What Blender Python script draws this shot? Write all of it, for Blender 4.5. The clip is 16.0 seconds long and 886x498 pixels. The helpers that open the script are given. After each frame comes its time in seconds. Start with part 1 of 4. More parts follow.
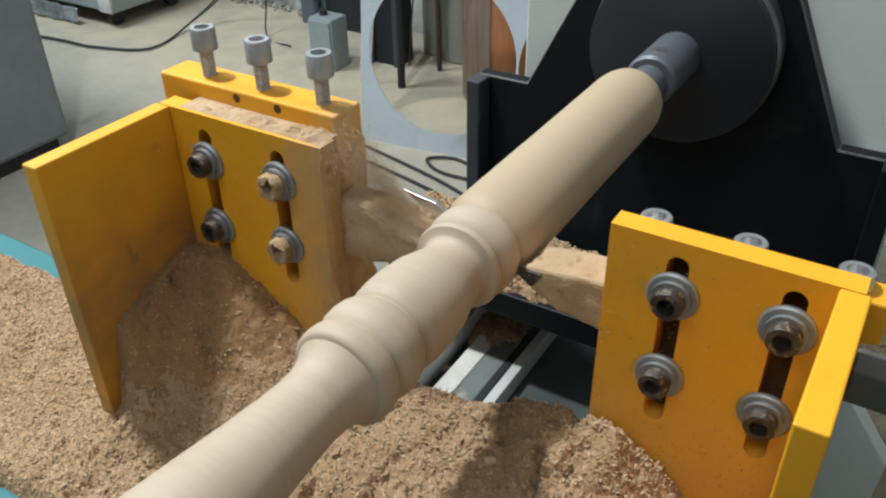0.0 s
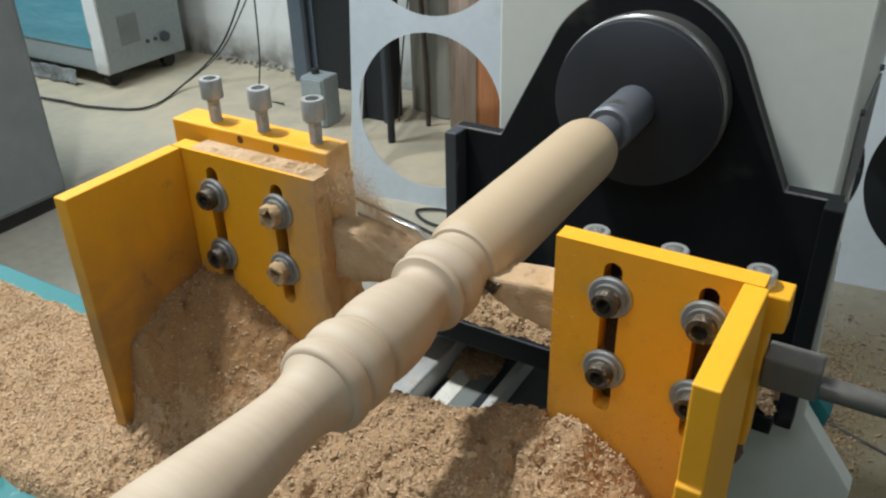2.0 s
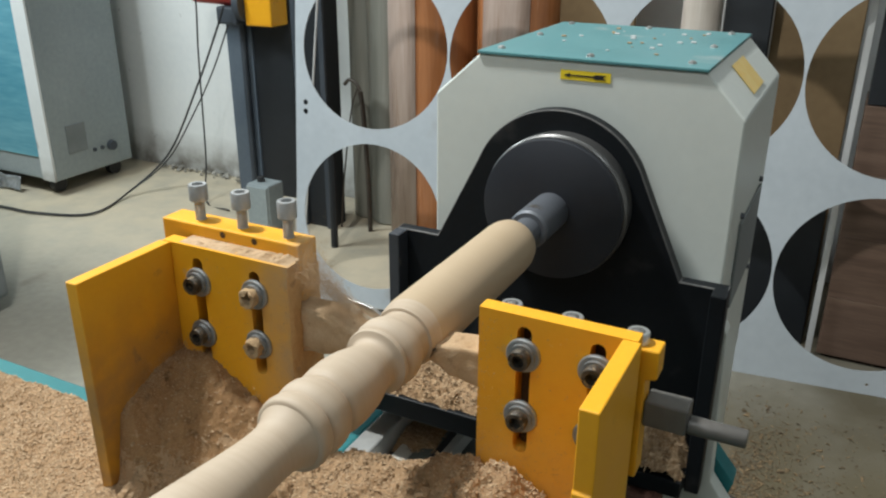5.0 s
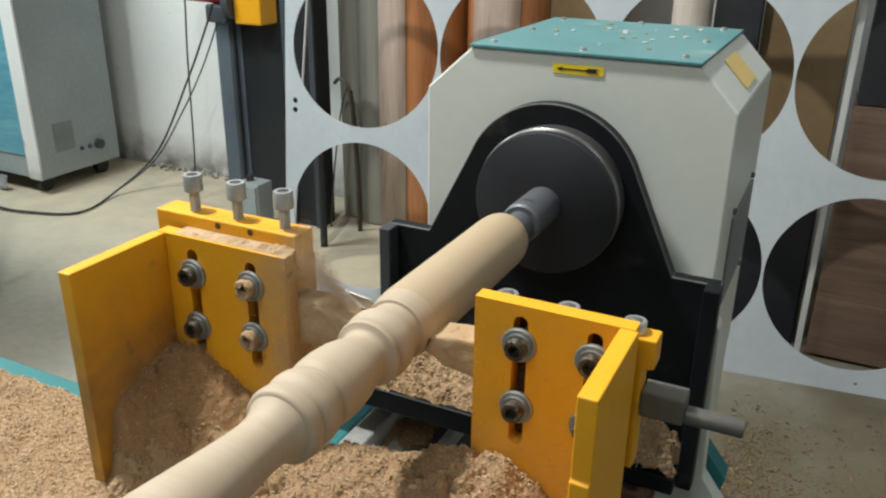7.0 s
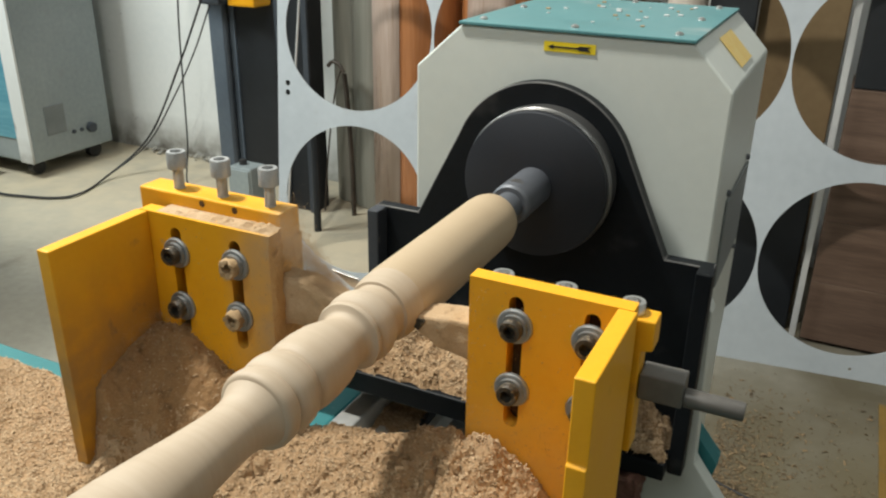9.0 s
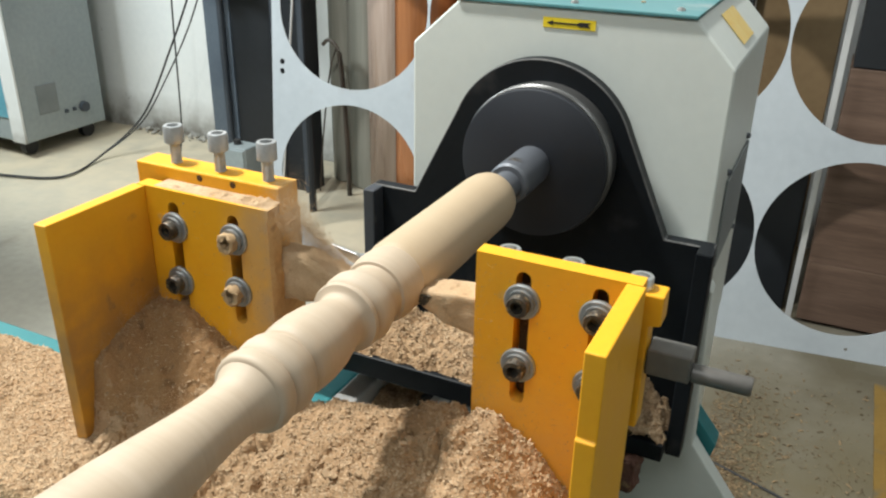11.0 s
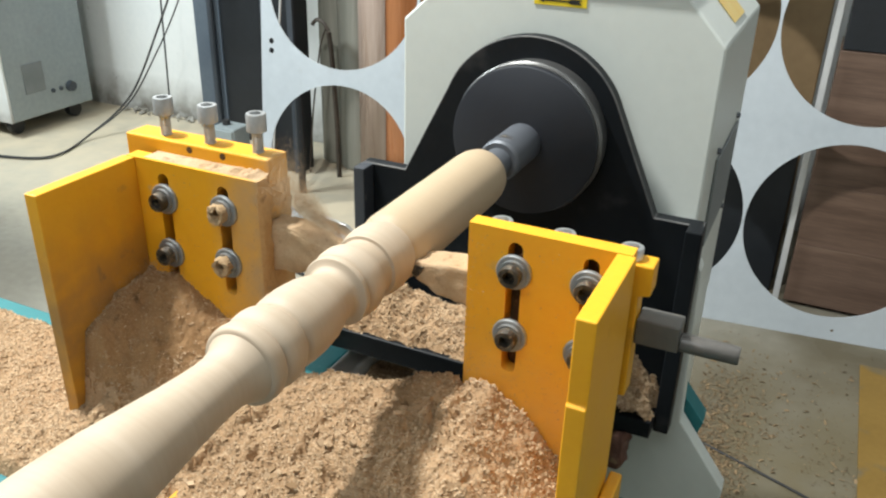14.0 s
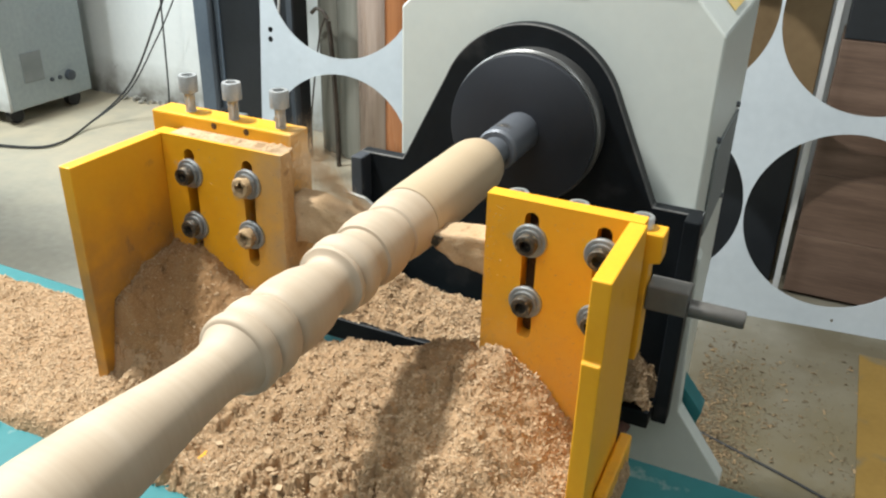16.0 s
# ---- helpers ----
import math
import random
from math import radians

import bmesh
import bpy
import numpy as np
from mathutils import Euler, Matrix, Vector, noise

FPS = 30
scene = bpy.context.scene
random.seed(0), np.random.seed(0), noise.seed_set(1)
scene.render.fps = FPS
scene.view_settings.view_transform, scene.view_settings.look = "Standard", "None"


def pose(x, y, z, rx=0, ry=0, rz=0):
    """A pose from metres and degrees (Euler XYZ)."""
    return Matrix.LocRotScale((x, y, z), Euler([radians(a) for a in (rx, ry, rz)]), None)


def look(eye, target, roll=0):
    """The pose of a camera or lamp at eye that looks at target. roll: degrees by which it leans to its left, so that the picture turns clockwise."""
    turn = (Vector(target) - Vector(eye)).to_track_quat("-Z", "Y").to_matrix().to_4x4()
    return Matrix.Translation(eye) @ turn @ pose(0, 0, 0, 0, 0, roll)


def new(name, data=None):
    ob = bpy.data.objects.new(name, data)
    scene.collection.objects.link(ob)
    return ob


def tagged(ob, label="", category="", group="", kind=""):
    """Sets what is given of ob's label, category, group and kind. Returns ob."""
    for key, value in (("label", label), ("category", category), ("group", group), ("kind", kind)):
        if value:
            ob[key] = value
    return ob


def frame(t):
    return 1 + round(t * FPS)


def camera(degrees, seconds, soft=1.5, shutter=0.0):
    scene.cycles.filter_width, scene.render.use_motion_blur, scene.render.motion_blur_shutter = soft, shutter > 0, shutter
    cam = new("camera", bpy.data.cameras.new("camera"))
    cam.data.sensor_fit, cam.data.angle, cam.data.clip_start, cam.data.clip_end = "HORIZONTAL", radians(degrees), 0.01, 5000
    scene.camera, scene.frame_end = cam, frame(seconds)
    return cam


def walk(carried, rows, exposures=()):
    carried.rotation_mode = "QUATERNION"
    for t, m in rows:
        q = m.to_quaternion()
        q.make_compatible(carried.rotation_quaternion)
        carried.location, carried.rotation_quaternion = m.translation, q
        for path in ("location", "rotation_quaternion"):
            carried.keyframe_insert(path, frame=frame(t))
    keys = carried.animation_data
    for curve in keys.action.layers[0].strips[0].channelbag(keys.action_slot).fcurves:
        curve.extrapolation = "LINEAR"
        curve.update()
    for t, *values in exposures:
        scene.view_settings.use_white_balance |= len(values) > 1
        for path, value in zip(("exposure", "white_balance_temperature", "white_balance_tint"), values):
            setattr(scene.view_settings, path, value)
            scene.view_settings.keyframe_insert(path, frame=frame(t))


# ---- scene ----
cam = camera(56.54, 16.0, soft=2.2, shutter=0.4)
# seconds, place, turn
PATH = [
    (0.0, 0.0003, 0.0002, 1.4501, 56.516, 0.787, 31.497),
    (0.5, 0.0097, 0.0002, 1.4573, 56.741, 0.779, 31.426),
    (1.0, 0.0170, -0.0013, 1.4591, 57.368, 0.776, 31.751),
    (1.5, 0.0281, -0.0227, 1.4642, 58.653, 0.740, 32.120),
    (2.0, 0.0470, -0.0433, 1.4693, 60.267, 1.207, 30.773),
    (2.5, 0.0608, -0.0701, 1.4789, 61.884, 1.262, 29.867),
    (3.0, 0.0847, -0.1215, 1.4904, 63.582, 0.582, 29.071),
    (3.5, 0.0947, -0.1372, 1.4954, 64.556, 0.003, 28.228),
    (4.0, 0.0949, -0.1443, 1.4948, 65.750, -0.310, 27.480),
    (4.5, 0.0967, -0.1487, 1.5021, 66.373, -0.299, 27.111),
    (5.0, 0.1078, -0.1544, 1.5105, 67.603, -0.277, 26.905),
    (7.5, 0.1026, -0.1475, 1.4948, 67.694, -0.766, 26.178),
    (8.0, 0.1062, -0.1411, 1.4930, 67.369, -0.735, 26.123),
    (8.5, 0.1106, -0.1377, 1.4926, 67.064, -0.757, 26.032),
    (9.0, 0.1053, -0.1305, 1.4863, 66.720, -0.820, 26.078),
    (11.5, 0.0980, -0.1202, 1.4789, 65.135, -1.039, 25.683),
    (12.0, 0.0999, -0.1213, 1.4773, 64.937, -1.121, 25.554),
    (12.5, 0.1027, -0.1187, 1.4753, 64.707, -1.119, 25.517),
    (13.0, 0.1003, -0.1197, 1.4719, 64.501, -1.164, 25.476),
    (13.5, 0.0970, -0.1244, 1.4724, 64.367, -1.299, 25.312),
    (14.0, 0.0989, -0.1237, 1.4738, 64.213, -1.369, 25.201),
    (14.5, 0.1003, -0.1210, 1.4734, 64.039, -1.385, 25.136),
    (15.0, 0.0982, -0.1163, 1.4713, 63.798, -1.327, 25.206),
    (15.5, 0.0967, -0.1180, 1.4708, 63.652, -1.315, 25.238),
    (16.0, 0.1007, -0.1189, 1.4718, 63.501, -1.388, 25.253),
]
# seconds, saddle along the bed, slide of the first post, slide of the second post
TRAVEL = [
    (0.0, -0.0000, -0.0000, 0.0000),
    (0.5, 0.0044, -0.0043, -0.0027),
    (1.0, 0.0087, -0.0058, -0.0051),
    (1.5, 0.0140, -0.0049, -0.0088),
    (2.0, 0.0186, -0.0054, -0.0103),
    (2.5, 0.0220, -0.0066, -0.0129),
    (3.0, 0.0219, -0.0071, -0.0130),
    (3.5, 0.0226, -0.0052, -0.0139),
    (4.0, 0.0226, -0.0046, -0.0139),
    (4.5, 0.0249, -0.0033, -0.0146),
    (5.0, 0.0257, -0.0031, -0.0154),
    (7.5, 0.0318, 0.0020, -0.0141),
    (8.0, 0.0335, 0.0014, -0.0134),
    (8.5, 0.0345, 0.0011, -0.0118),
    (9.0, 0.0364, 0.0018, -0.0083),
    (11.5, 0.0488, -0.0037, -0.0062),
    (12.0, 0.0489, -0.0054, -0.0079),
    (12.5, 0.0502, -0.0068, -0.0087),
    (13.0, 0.0498, -0.0084, -0.0097),
    (13.5, 0.0506, -0.0076, -0.0120),
    (14.0, 0.0549, -0.0077, -0.0077),
    (14.5, 0.0597, -0.0061, -0.0059),
    (15.0, 0.0661, -0.0044, -0.0058),
    (15.5, 0.0777, -0.0074, -0.0055),
    (16.0, 0.0990, -0.0083, -0.0068),
]
# seconds, stops, kelvin, tint
EXPOSURES = [(0.0, -0.12, 6250, 10), (1.5, -0.04, 6350, 10), (3.0, -0.06, 6550, 10), (5.0, -0.08, 6550, 10), (7.5, 0.03, 6900, 10), (9.2, 0.08, 7050, 10), (11.3, 0.43, 6650, 10), (12.5, 0.52, 6600, 10), (16.0, 0.54, 6650, 10)]
walk(cam, [(t, pose(x, y, z, a, b, c)) for t, x, y, z, a, b, c in PATH], exposures=EXPOSURES)

# ---- light ----
world = bpy.data.worlds.new("world")
scene.world = world
world.use_nodes = True
world.node_tree.nodes["Background"].inputs[0].default_value = (0.75, 0.86, 1.0, 1)
world.node_tree.nodes["Background"].inputs[1].default_value = 0.25


def area(name, m, sx, sy, power, color):
    d = bpy.data.lights.new(name, "AREA")
    d.shape, d.size, d.size_y, d.energy, d.color = "RECTANGLE", sx, sy, power, color
    ob = new(name, d)
    ob.matrix_world = m
    return ob


area("key_lamp", look((-1.36, 0.45, 3.45), (-0.2, 0.4, 1.1)), 0.18, 0.18, 86, (0.98, 1.0, 0.97))
# unseen soft fill, added to lift the faces turned to the front
area("fill_lamp_front", look((-0.6, -1.9, 3.9), (-0.6, -0.5, 0)), 2.4, 0.9, 40, (0.88, 0.97, 1.0))
area("tube_lamp_back", look((-3.95, 1.25, 3.4), (-2.6, 2.6, 0)), 1.2, 0.6, 116, (0.86, 0.97, 1.0))
# unseen weak fill, added to brighten the floor on the right
area("fill_lamp_side", look((1.9, 1.2, 3.95), (1.4, 1.4, 0)), 1.2, 1.2, 10, (0.88, 0.97, 1.0))


# ---- materials ----
def mat(name, c1, c2, rough=0.6, metal=0.0, big=6.0, fine=90.0, bump=0.15, speck=None, speck_amount=0.5, speck_scale=60.0, stretch=(1, 1, 1), rough_var=0.15, coat=0.0, drift=None):
    """Two tones mixed by noise at two scales, fine relief, and specks of dust or wear."""
    m = bpy.data.materials.new(name)
    m.use_nodes = True
    n, l = m.node_tree.nodes, m.node_tree.links
    b = n["Principled BSDF"]
    tc, mp = n.new("ShaderNodeTexCoord"), n.new("ShaderNodeMapping")
    mp.inputs["Scale"].default_value = stretch
    l.new(tc.outputs["Object"], mp.inputs[0])
    n1, n2 = n.new("ShaderNodeTexNoise"), n.new("ShaderNodeTexNoise")
    n1.inputs["Scale"].default_value, n1.inputs["Detail"].default_value = big, 6
    n2.inputs["Scale"].default_value, n2.inputs["Detail"].default_value = fine, 4
    l.new(mp.outputs[0], n1.inputs["Vector"]), l.new(mp.outputs[0], n2.inputs["Vector"])
    add = n.new("ShaderNodeMath")
    add.operation = "MULTIPLY_ADD"
    add.inputs[1].default_value = 0.45
    l.new(n2.outputs["Fac"], add.inputs[0]), l.new(n1.outputs["Fac"], add.inputs[2])
    mr = n.new("ShaderNodeMapRange")
    mr.inputs[1].default_value, mr.inputs[2].default_value = 0.5, 0.95
    l.new(add.outputs[0], mr.inputs[0])
    mix = n.new("ShaderNodeMix")
    mix.data_type = "RGBA"
    mix.inputs[6].default_value, mix.inputs[7].default_value = (*c1, 1), (*c2, 1)
    l.new(mr.outputs[0], mix.inputs[0])
    col = mix.outputs[2]
    if speck:
        n3 = n.new("ShaderNodeTexNoise")
        n3.inputs["Scale"].default_value, n3.inputs["Detail"].default_value = speck_scale, 8
        l.new(tc.outputs["Object"], n3.inputs["Vector"])
        r3 = n.new("ShaderNodeMapRange")
        r3.inputs[1].default_value, r3.inputs[2].default_value = 0.72 - 0.3 * speck_amount, 0.85 - 0.3 * speck_amount
        l.new(n3.outputs["Fac"], r3.inputs[0])
        fac = r3.outputs[0]
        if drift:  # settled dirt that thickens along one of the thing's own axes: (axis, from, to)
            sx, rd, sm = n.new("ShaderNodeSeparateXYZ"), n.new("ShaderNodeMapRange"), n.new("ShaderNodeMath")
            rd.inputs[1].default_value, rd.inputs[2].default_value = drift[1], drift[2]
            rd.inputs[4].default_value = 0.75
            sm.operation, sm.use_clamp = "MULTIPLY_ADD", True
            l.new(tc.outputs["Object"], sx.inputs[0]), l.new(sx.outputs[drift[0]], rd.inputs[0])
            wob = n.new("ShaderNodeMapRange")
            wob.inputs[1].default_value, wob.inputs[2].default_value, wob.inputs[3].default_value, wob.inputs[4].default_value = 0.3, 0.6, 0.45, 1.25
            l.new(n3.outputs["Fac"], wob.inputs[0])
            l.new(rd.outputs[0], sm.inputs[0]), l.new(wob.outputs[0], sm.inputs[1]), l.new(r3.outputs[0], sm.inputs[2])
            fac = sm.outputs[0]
        mx = n.new("ShaderNodeMix")
        mx.data_type = "RGBA"
        mx.inputs[7].default_value = (*speck, 1)
        l.new(fac, mx.inputs[0]), l.new(col, mx.inputs[6])
        col = mx.outputs[2]
    l.new(col, b.inputs["Base Color"])
    rr = n.new("ShaderNodeMapRange")
    rr.inputs[3].default_value, rr.inputs[4].default_value = max(0.03, rough - rough_var), min(1, rough + rough_var)
    l.new(n1.outputs["Fac"], rr.inputs[0]), l.new(rr.outputs[0], b.inputs["Roughness"])
    b.inputs["Metallic"].default_value = metal
    b.inputs["Coat Weight"].default_value = coat
    if bump:
        bp = n.new("ShaderNodeBump")
        bp.inputs["Strength"].default_value, bp.inputs["Distance"].default_value = bump, 0.002
        l.new(n2.outputs["Fac"], bp.inputs["Height"]), l.new(bp.outputs[0], b.inputs["Normal"])
    return m


DUST = (0.50, 0.32, 0.17)
M_ORANGE = mat("orange_paint", (0.82, 0.368, 0.010), (0.87, 0.425, 0.014), 0.45, 0, 9, 160, 0.08, (0.60, 0.27, 0.022), 0.36, 16)
M_ORANGE_FACE = mat("orange_paint_dusty_edge", (0.81, 0.360, 0.010), (0.86, 0.415, 0.015), 0.5, 0, 9, 160, 0.1, (0.48, 0.315, 0.17), 0.22, 30, drift=("X", 0.022, 0.080))
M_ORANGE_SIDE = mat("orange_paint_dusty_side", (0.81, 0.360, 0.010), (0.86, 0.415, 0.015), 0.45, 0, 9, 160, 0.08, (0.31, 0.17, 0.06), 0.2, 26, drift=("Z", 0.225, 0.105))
M_ORANGE_BLOCK = mat("orange_paint_caked", (0.81, 0.360, 0.010), (0.86, 0.415, 0.015), 0.55, 0, 9, 200, 0.2, DUST, 0.2, 30, drift=("X", 0.05, 0.082))
M_ORANGE_FOOT = mat("orange_paint_dirty_foot", (0.81, 0.360, 0.010), (0.86, 0.415, 0.015), 0.45, 0, 9, 160, 0.08, (0.63, 0.35, 0.10), 0.2, 30, drift=("Z", 0.16, 0.02))
M_WOOD = mat("turned_wood", (0.425, 0.332, 0.240), (0.495, 0.402, 0.306), 0.60, 0, 5, 60, 0.05, stretch=(0.5, 5, 0.5))
M_WOODB = mat("uncut_wood", (0.435, 0.328, 0.215), (0.455, 0.348, 0.232), 0.6, 0, 5, 60, 0.08, stretch=(0.5, 4, 0.5))
M_DUST = mat("sawdust", (0.33, 0.204, 0.106), (0.45, 0.296, 0.168), 0.95, 0, 16, 420, 1.0, (0.20, 0.118, 0.052), 0.42, 110)
# fine dust, toned darker to carry the shade in the post's corner
M_PACKED_SHADE = mat("packed_dust_with_shade", (0.24, 0.130, 0.054), (0.33, 0.19, 0.085), 0.97, 0, 22, 300, 0.6, (0.13, 0.075, 0.032), 0.40, 60)
M_CHIP = mat("wood_shavings", (0.44, 0.285, 0.15), (0.60, 0.43, 0.26), 0.9, 0, 25, 300, 0.2)
geo, tone = M_CHIP.node_tree.nodes.new("ShaderNodeNewGeometry"), M_CHIP.node_tree.nodes.new("ShaderNodeMapRange")
tone.inputs[3].default_value, tone.inputs[4].default_value = 0.0, 1.0
M_CHIP.node_tree.links.new(geo.outputs["Random Per Island"], tone.inputs[0])
shade = M_CHIP.node_tree.nodes.new("ShaderNodeMix")
shade.data_type = "RGBA"
shade.inputs[6].default_value, shade.inputs[7].default_value = (0.26, 0.164, 0.084, 1), (0.55, 0.40, 0.255, 1)
M_CHIP.node_tree.links.new(tone.outputs[0], shade.inputs[0])
M_CHIP.node_tree.links.new(shade.outputs[2], M_CHIP.node_tree.nodes["Principled BSDF"].inputs["Base Color"])
M_DUSTPLATE = mat("dusty_grey_plate", (0.105, 0.122, 0.12), (0.16, 0.178, 0.172), 0.6, 0, 12, 90, 0.1, (0.32, 0.29, 0.24), 0.35, 40)
# dusty plate again, whitened to paint the light falling on its left strip
M_DUSTLIT = mat("lit_dusted_strip_white", (0.52, 0.51, 0.47), (0.70, 0.69, 0.64), 0.7, 0, 40, 200, 0.2, (0.26, 0.22, 0.17), 0.35, 90)
M_WASHER = mat("dull_grey_washer", (0.24, 0.25, 0.255), (0.35, 0.36, 0.365), 0.42, 0.5, 60, 300, 0.15, (0.40, 0.32, 0.22), 0.28, 130)
M_CAKEO = mat("orange_stained_dust", (0.52, 0.30, 0.115), (0.64, 0.41, 0.20), 0.95, 0, 30, 300, 0.5, (0.40, 0.24, 0.11), 0.4, 60)
M_CHIPD = M_CHIP.copy()
M_CHIPD.name = "old_shavings"
M_CHIPD.node_tree.nodes[shade.name].inputs[6].default_value = (0.08, 0.05, 0.026, 1)
M_CHIPD.node_tree.nodes[shade.name].inputs[7].default_value = (0.32, 0.22, 0.12, 1)
M_FINE = mat("fine_dust", (0.40, 0.265, 0.145), (0.54, 0.39, 0.25), 0.97, 0, 30, 500, 0.3, (0.30, 0.19, 0.10), 0.4, 90)
M_BLACK = mat("black_paint", (0.004, 0.0055, 0.0075), (0.008, 0.0105, 0.0135), 0.5, 0, 6, 120, 0.12, (0.035, 0.036, 0.037), 0.34, 11)
M_BLACK.node_tree.nodes["Principled BSDF"].inputs["Specular IOR Level"].default_value = 0.22
M_BLACKE = mat("black_paint_worn", (0.03, 0.035, 0.045), (0.05, 0.055, 0.065), 0.5, 0, 6, 120, 0.1, (0.25, 0.23, 0.2), 0.2, 60)
M_WORN = mat("worn_paint_edge", (0.06, 0.062, 0.065), (0.16, 0.155, 0.15), 0.5, 0.2, 30, 200, 0.1)
M_DISC = mat("blackened_steel", (0.020, 0.023, 0.030), (0.029, 0.032, 0.041), 0.5, 0.3, 6, 120, 0.03)
M_RIM = mat("turned_rim", (0.16, 0.16, 0.16), (0.24, 0.24, 0.24), 0.35, 0.8, 20, 200, 0.05)
M_SHAFT = mat("dark_grey_steel", (0.10, 0.11, 0.13), (0.14, 0.15, 0.17), 0.5, 0.4, 8, 100, 0.05)
M_STEEL = mat("dusty_steel", (0.35, 0.36, 0.365), (0.47, 0.475, 0.48), 0.42, 0.5, 40, 300, 0.15, (0.46, 0.38, 0.28), 0.24, 110)
M_BAR = mat("bare_bar_steel", (0.11, 0.105, 0.098), (0.17, 0.16, 0.15), 0.45, 0.4, 14, 120, 0.1, (0.34, 0.28, 0.21), 0.3, 40)
M_BRIGHT = mat("bright_steel", (0.6, 0.6, 0.6), (0.75, 0.75, 0.74), 0.38, 1.0, 20, 200, 0.05)
M_BOLT = mat("greasy_black_bolt", (0.03, 0.026, 0.022), (0.10, 0.09, 0.075), 0.35, 0.5, 90, 500, 0.6, (0.36, 0.28, 0.18), 0.5, 260)
M_BOLTD = mat("sawdust_caked_bolt", (0.36, 0.24, 0.13), (0.5, 0.35, 0.2), 0.95, 0, 60, 500, 0.9, (0.05, 0.04, 0.03), 0.25, 250)
# dark brown that paints the shade inside slots and pin holes
M_HOLE_SHADE = mat("slot_shade_brown", (0.07, 0.035, 0.012), (0.12, 0.06, 0.02), 0.8, 0, 20, 200, 0.2)
M_COVER = mat("pale_grey_paint", (0.63, 0.668, 0.638), (0.69, 0.728, 0.692), 0.38, 0, 3, 60, 0.03, (0.5, 0.5, 0.45), 0.05, 9)
M_TEAL = mat("teal_paint", (0.010, 0.145, 0.160), (0.018, 0.18, 0.195), 0.6, 0, 6, 90, 0.05, (0.35, 0.40, 0.36), 0.18, 30)
M_LID = mat("dusty_teal_paint", (0.07, 0.22, 0.24), (0.10, 0.26, 0.28), 0.4, 0, 5, 80, 0.05, (0.26, 0.33, 0.33), 0.3, 14)
M_SHEET = mat("galvanised_sheet", (0.48, 0.53, 0.58), (0.57, 0.62, 0.67), 0.45, 0.1, 2.5, 30, 0.03, (0.42, 0.43, 0.44), 0.28, 3.5)
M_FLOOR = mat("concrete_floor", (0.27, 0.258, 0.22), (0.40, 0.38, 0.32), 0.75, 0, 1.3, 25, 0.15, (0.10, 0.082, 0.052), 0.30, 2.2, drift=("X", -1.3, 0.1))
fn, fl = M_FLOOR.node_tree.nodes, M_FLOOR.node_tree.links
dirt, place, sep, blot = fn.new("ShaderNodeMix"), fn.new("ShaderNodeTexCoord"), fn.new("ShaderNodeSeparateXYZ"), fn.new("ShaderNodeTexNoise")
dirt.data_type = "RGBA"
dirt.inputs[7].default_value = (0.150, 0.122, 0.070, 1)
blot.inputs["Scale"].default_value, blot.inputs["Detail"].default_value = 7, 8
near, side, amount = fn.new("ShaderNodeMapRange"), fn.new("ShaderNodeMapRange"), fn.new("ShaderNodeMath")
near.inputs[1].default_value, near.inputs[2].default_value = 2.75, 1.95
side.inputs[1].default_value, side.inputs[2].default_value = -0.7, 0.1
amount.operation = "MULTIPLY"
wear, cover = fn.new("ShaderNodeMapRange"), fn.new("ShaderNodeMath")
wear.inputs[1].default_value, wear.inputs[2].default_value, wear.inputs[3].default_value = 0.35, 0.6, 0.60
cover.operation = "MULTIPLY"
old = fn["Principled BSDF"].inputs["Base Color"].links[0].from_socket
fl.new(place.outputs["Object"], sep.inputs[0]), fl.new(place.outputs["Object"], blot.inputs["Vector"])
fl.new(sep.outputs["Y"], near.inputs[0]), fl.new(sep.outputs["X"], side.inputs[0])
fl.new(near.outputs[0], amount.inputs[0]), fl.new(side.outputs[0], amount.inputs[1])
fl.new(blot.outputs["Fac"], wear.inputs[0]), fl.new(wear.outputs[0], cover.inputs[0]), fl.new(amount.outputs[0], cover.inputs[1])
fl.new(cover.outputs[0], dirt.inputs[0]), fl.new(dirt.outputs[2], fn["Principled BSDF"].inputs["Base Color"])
# pale tan dust swept towards the back wall
tan, far, patch = fn.new("ShaderNodeMix"), fn.new("ShaderNodeMapRange"), fn.new("ShaderNodeMath")
tan.data_type, patch.operation = "RGBA", "MULTIPLY"
tan.inputs[7].default_value = (0.60, 0.51, 0.37, 1)
far.inputs[1].default_value, far.inputs[2].default_value, far.inputs[4].default_value = 1.9, 2.7, 0.85
fl.new(sep.outputs["Y"], far.inputs[0]), fl.new(far.outputs[0], patch.inputs[0]), fl.new(wear.outputs[0], patch.inputs[1])
west, swept = fn.new("ShaderNodeMapRange"), fn.new("ShaderNodeMath")
west.inputs[1].default_value, west.inputs[2].default_value, swept.operation = -0.1, -0.9, "MULTIPLY"
fl.new(sep.outputs["X"], west.inputs[0]), fl.new(west.outputs[0], swept.inputs[0]), fl.new(patch.outputs[0], swept.inputs[1])
fl.new(swept.outputs[0], tan.inputs[0]), fl.new(old, tan.inputs[6]), fl.new(tan.outputs[2], dirt.inputs[6])
M_WALL = mat("white_plaster", (0.72, 0.74, 0.74), (0.80, 0.81, 0.80), 0.85, 0, 1.5, 30, 0.1, (0.15, 0.132, 0.105), 0.12, 9, drift=("Z", 0.24, 0.02))
M_CEIL = mat("ceiling_paint", (0.5, 0.5, 0.5), (0.56, 0.56, 0.56), 0.9, 0, 1.5, 30, 0.05)
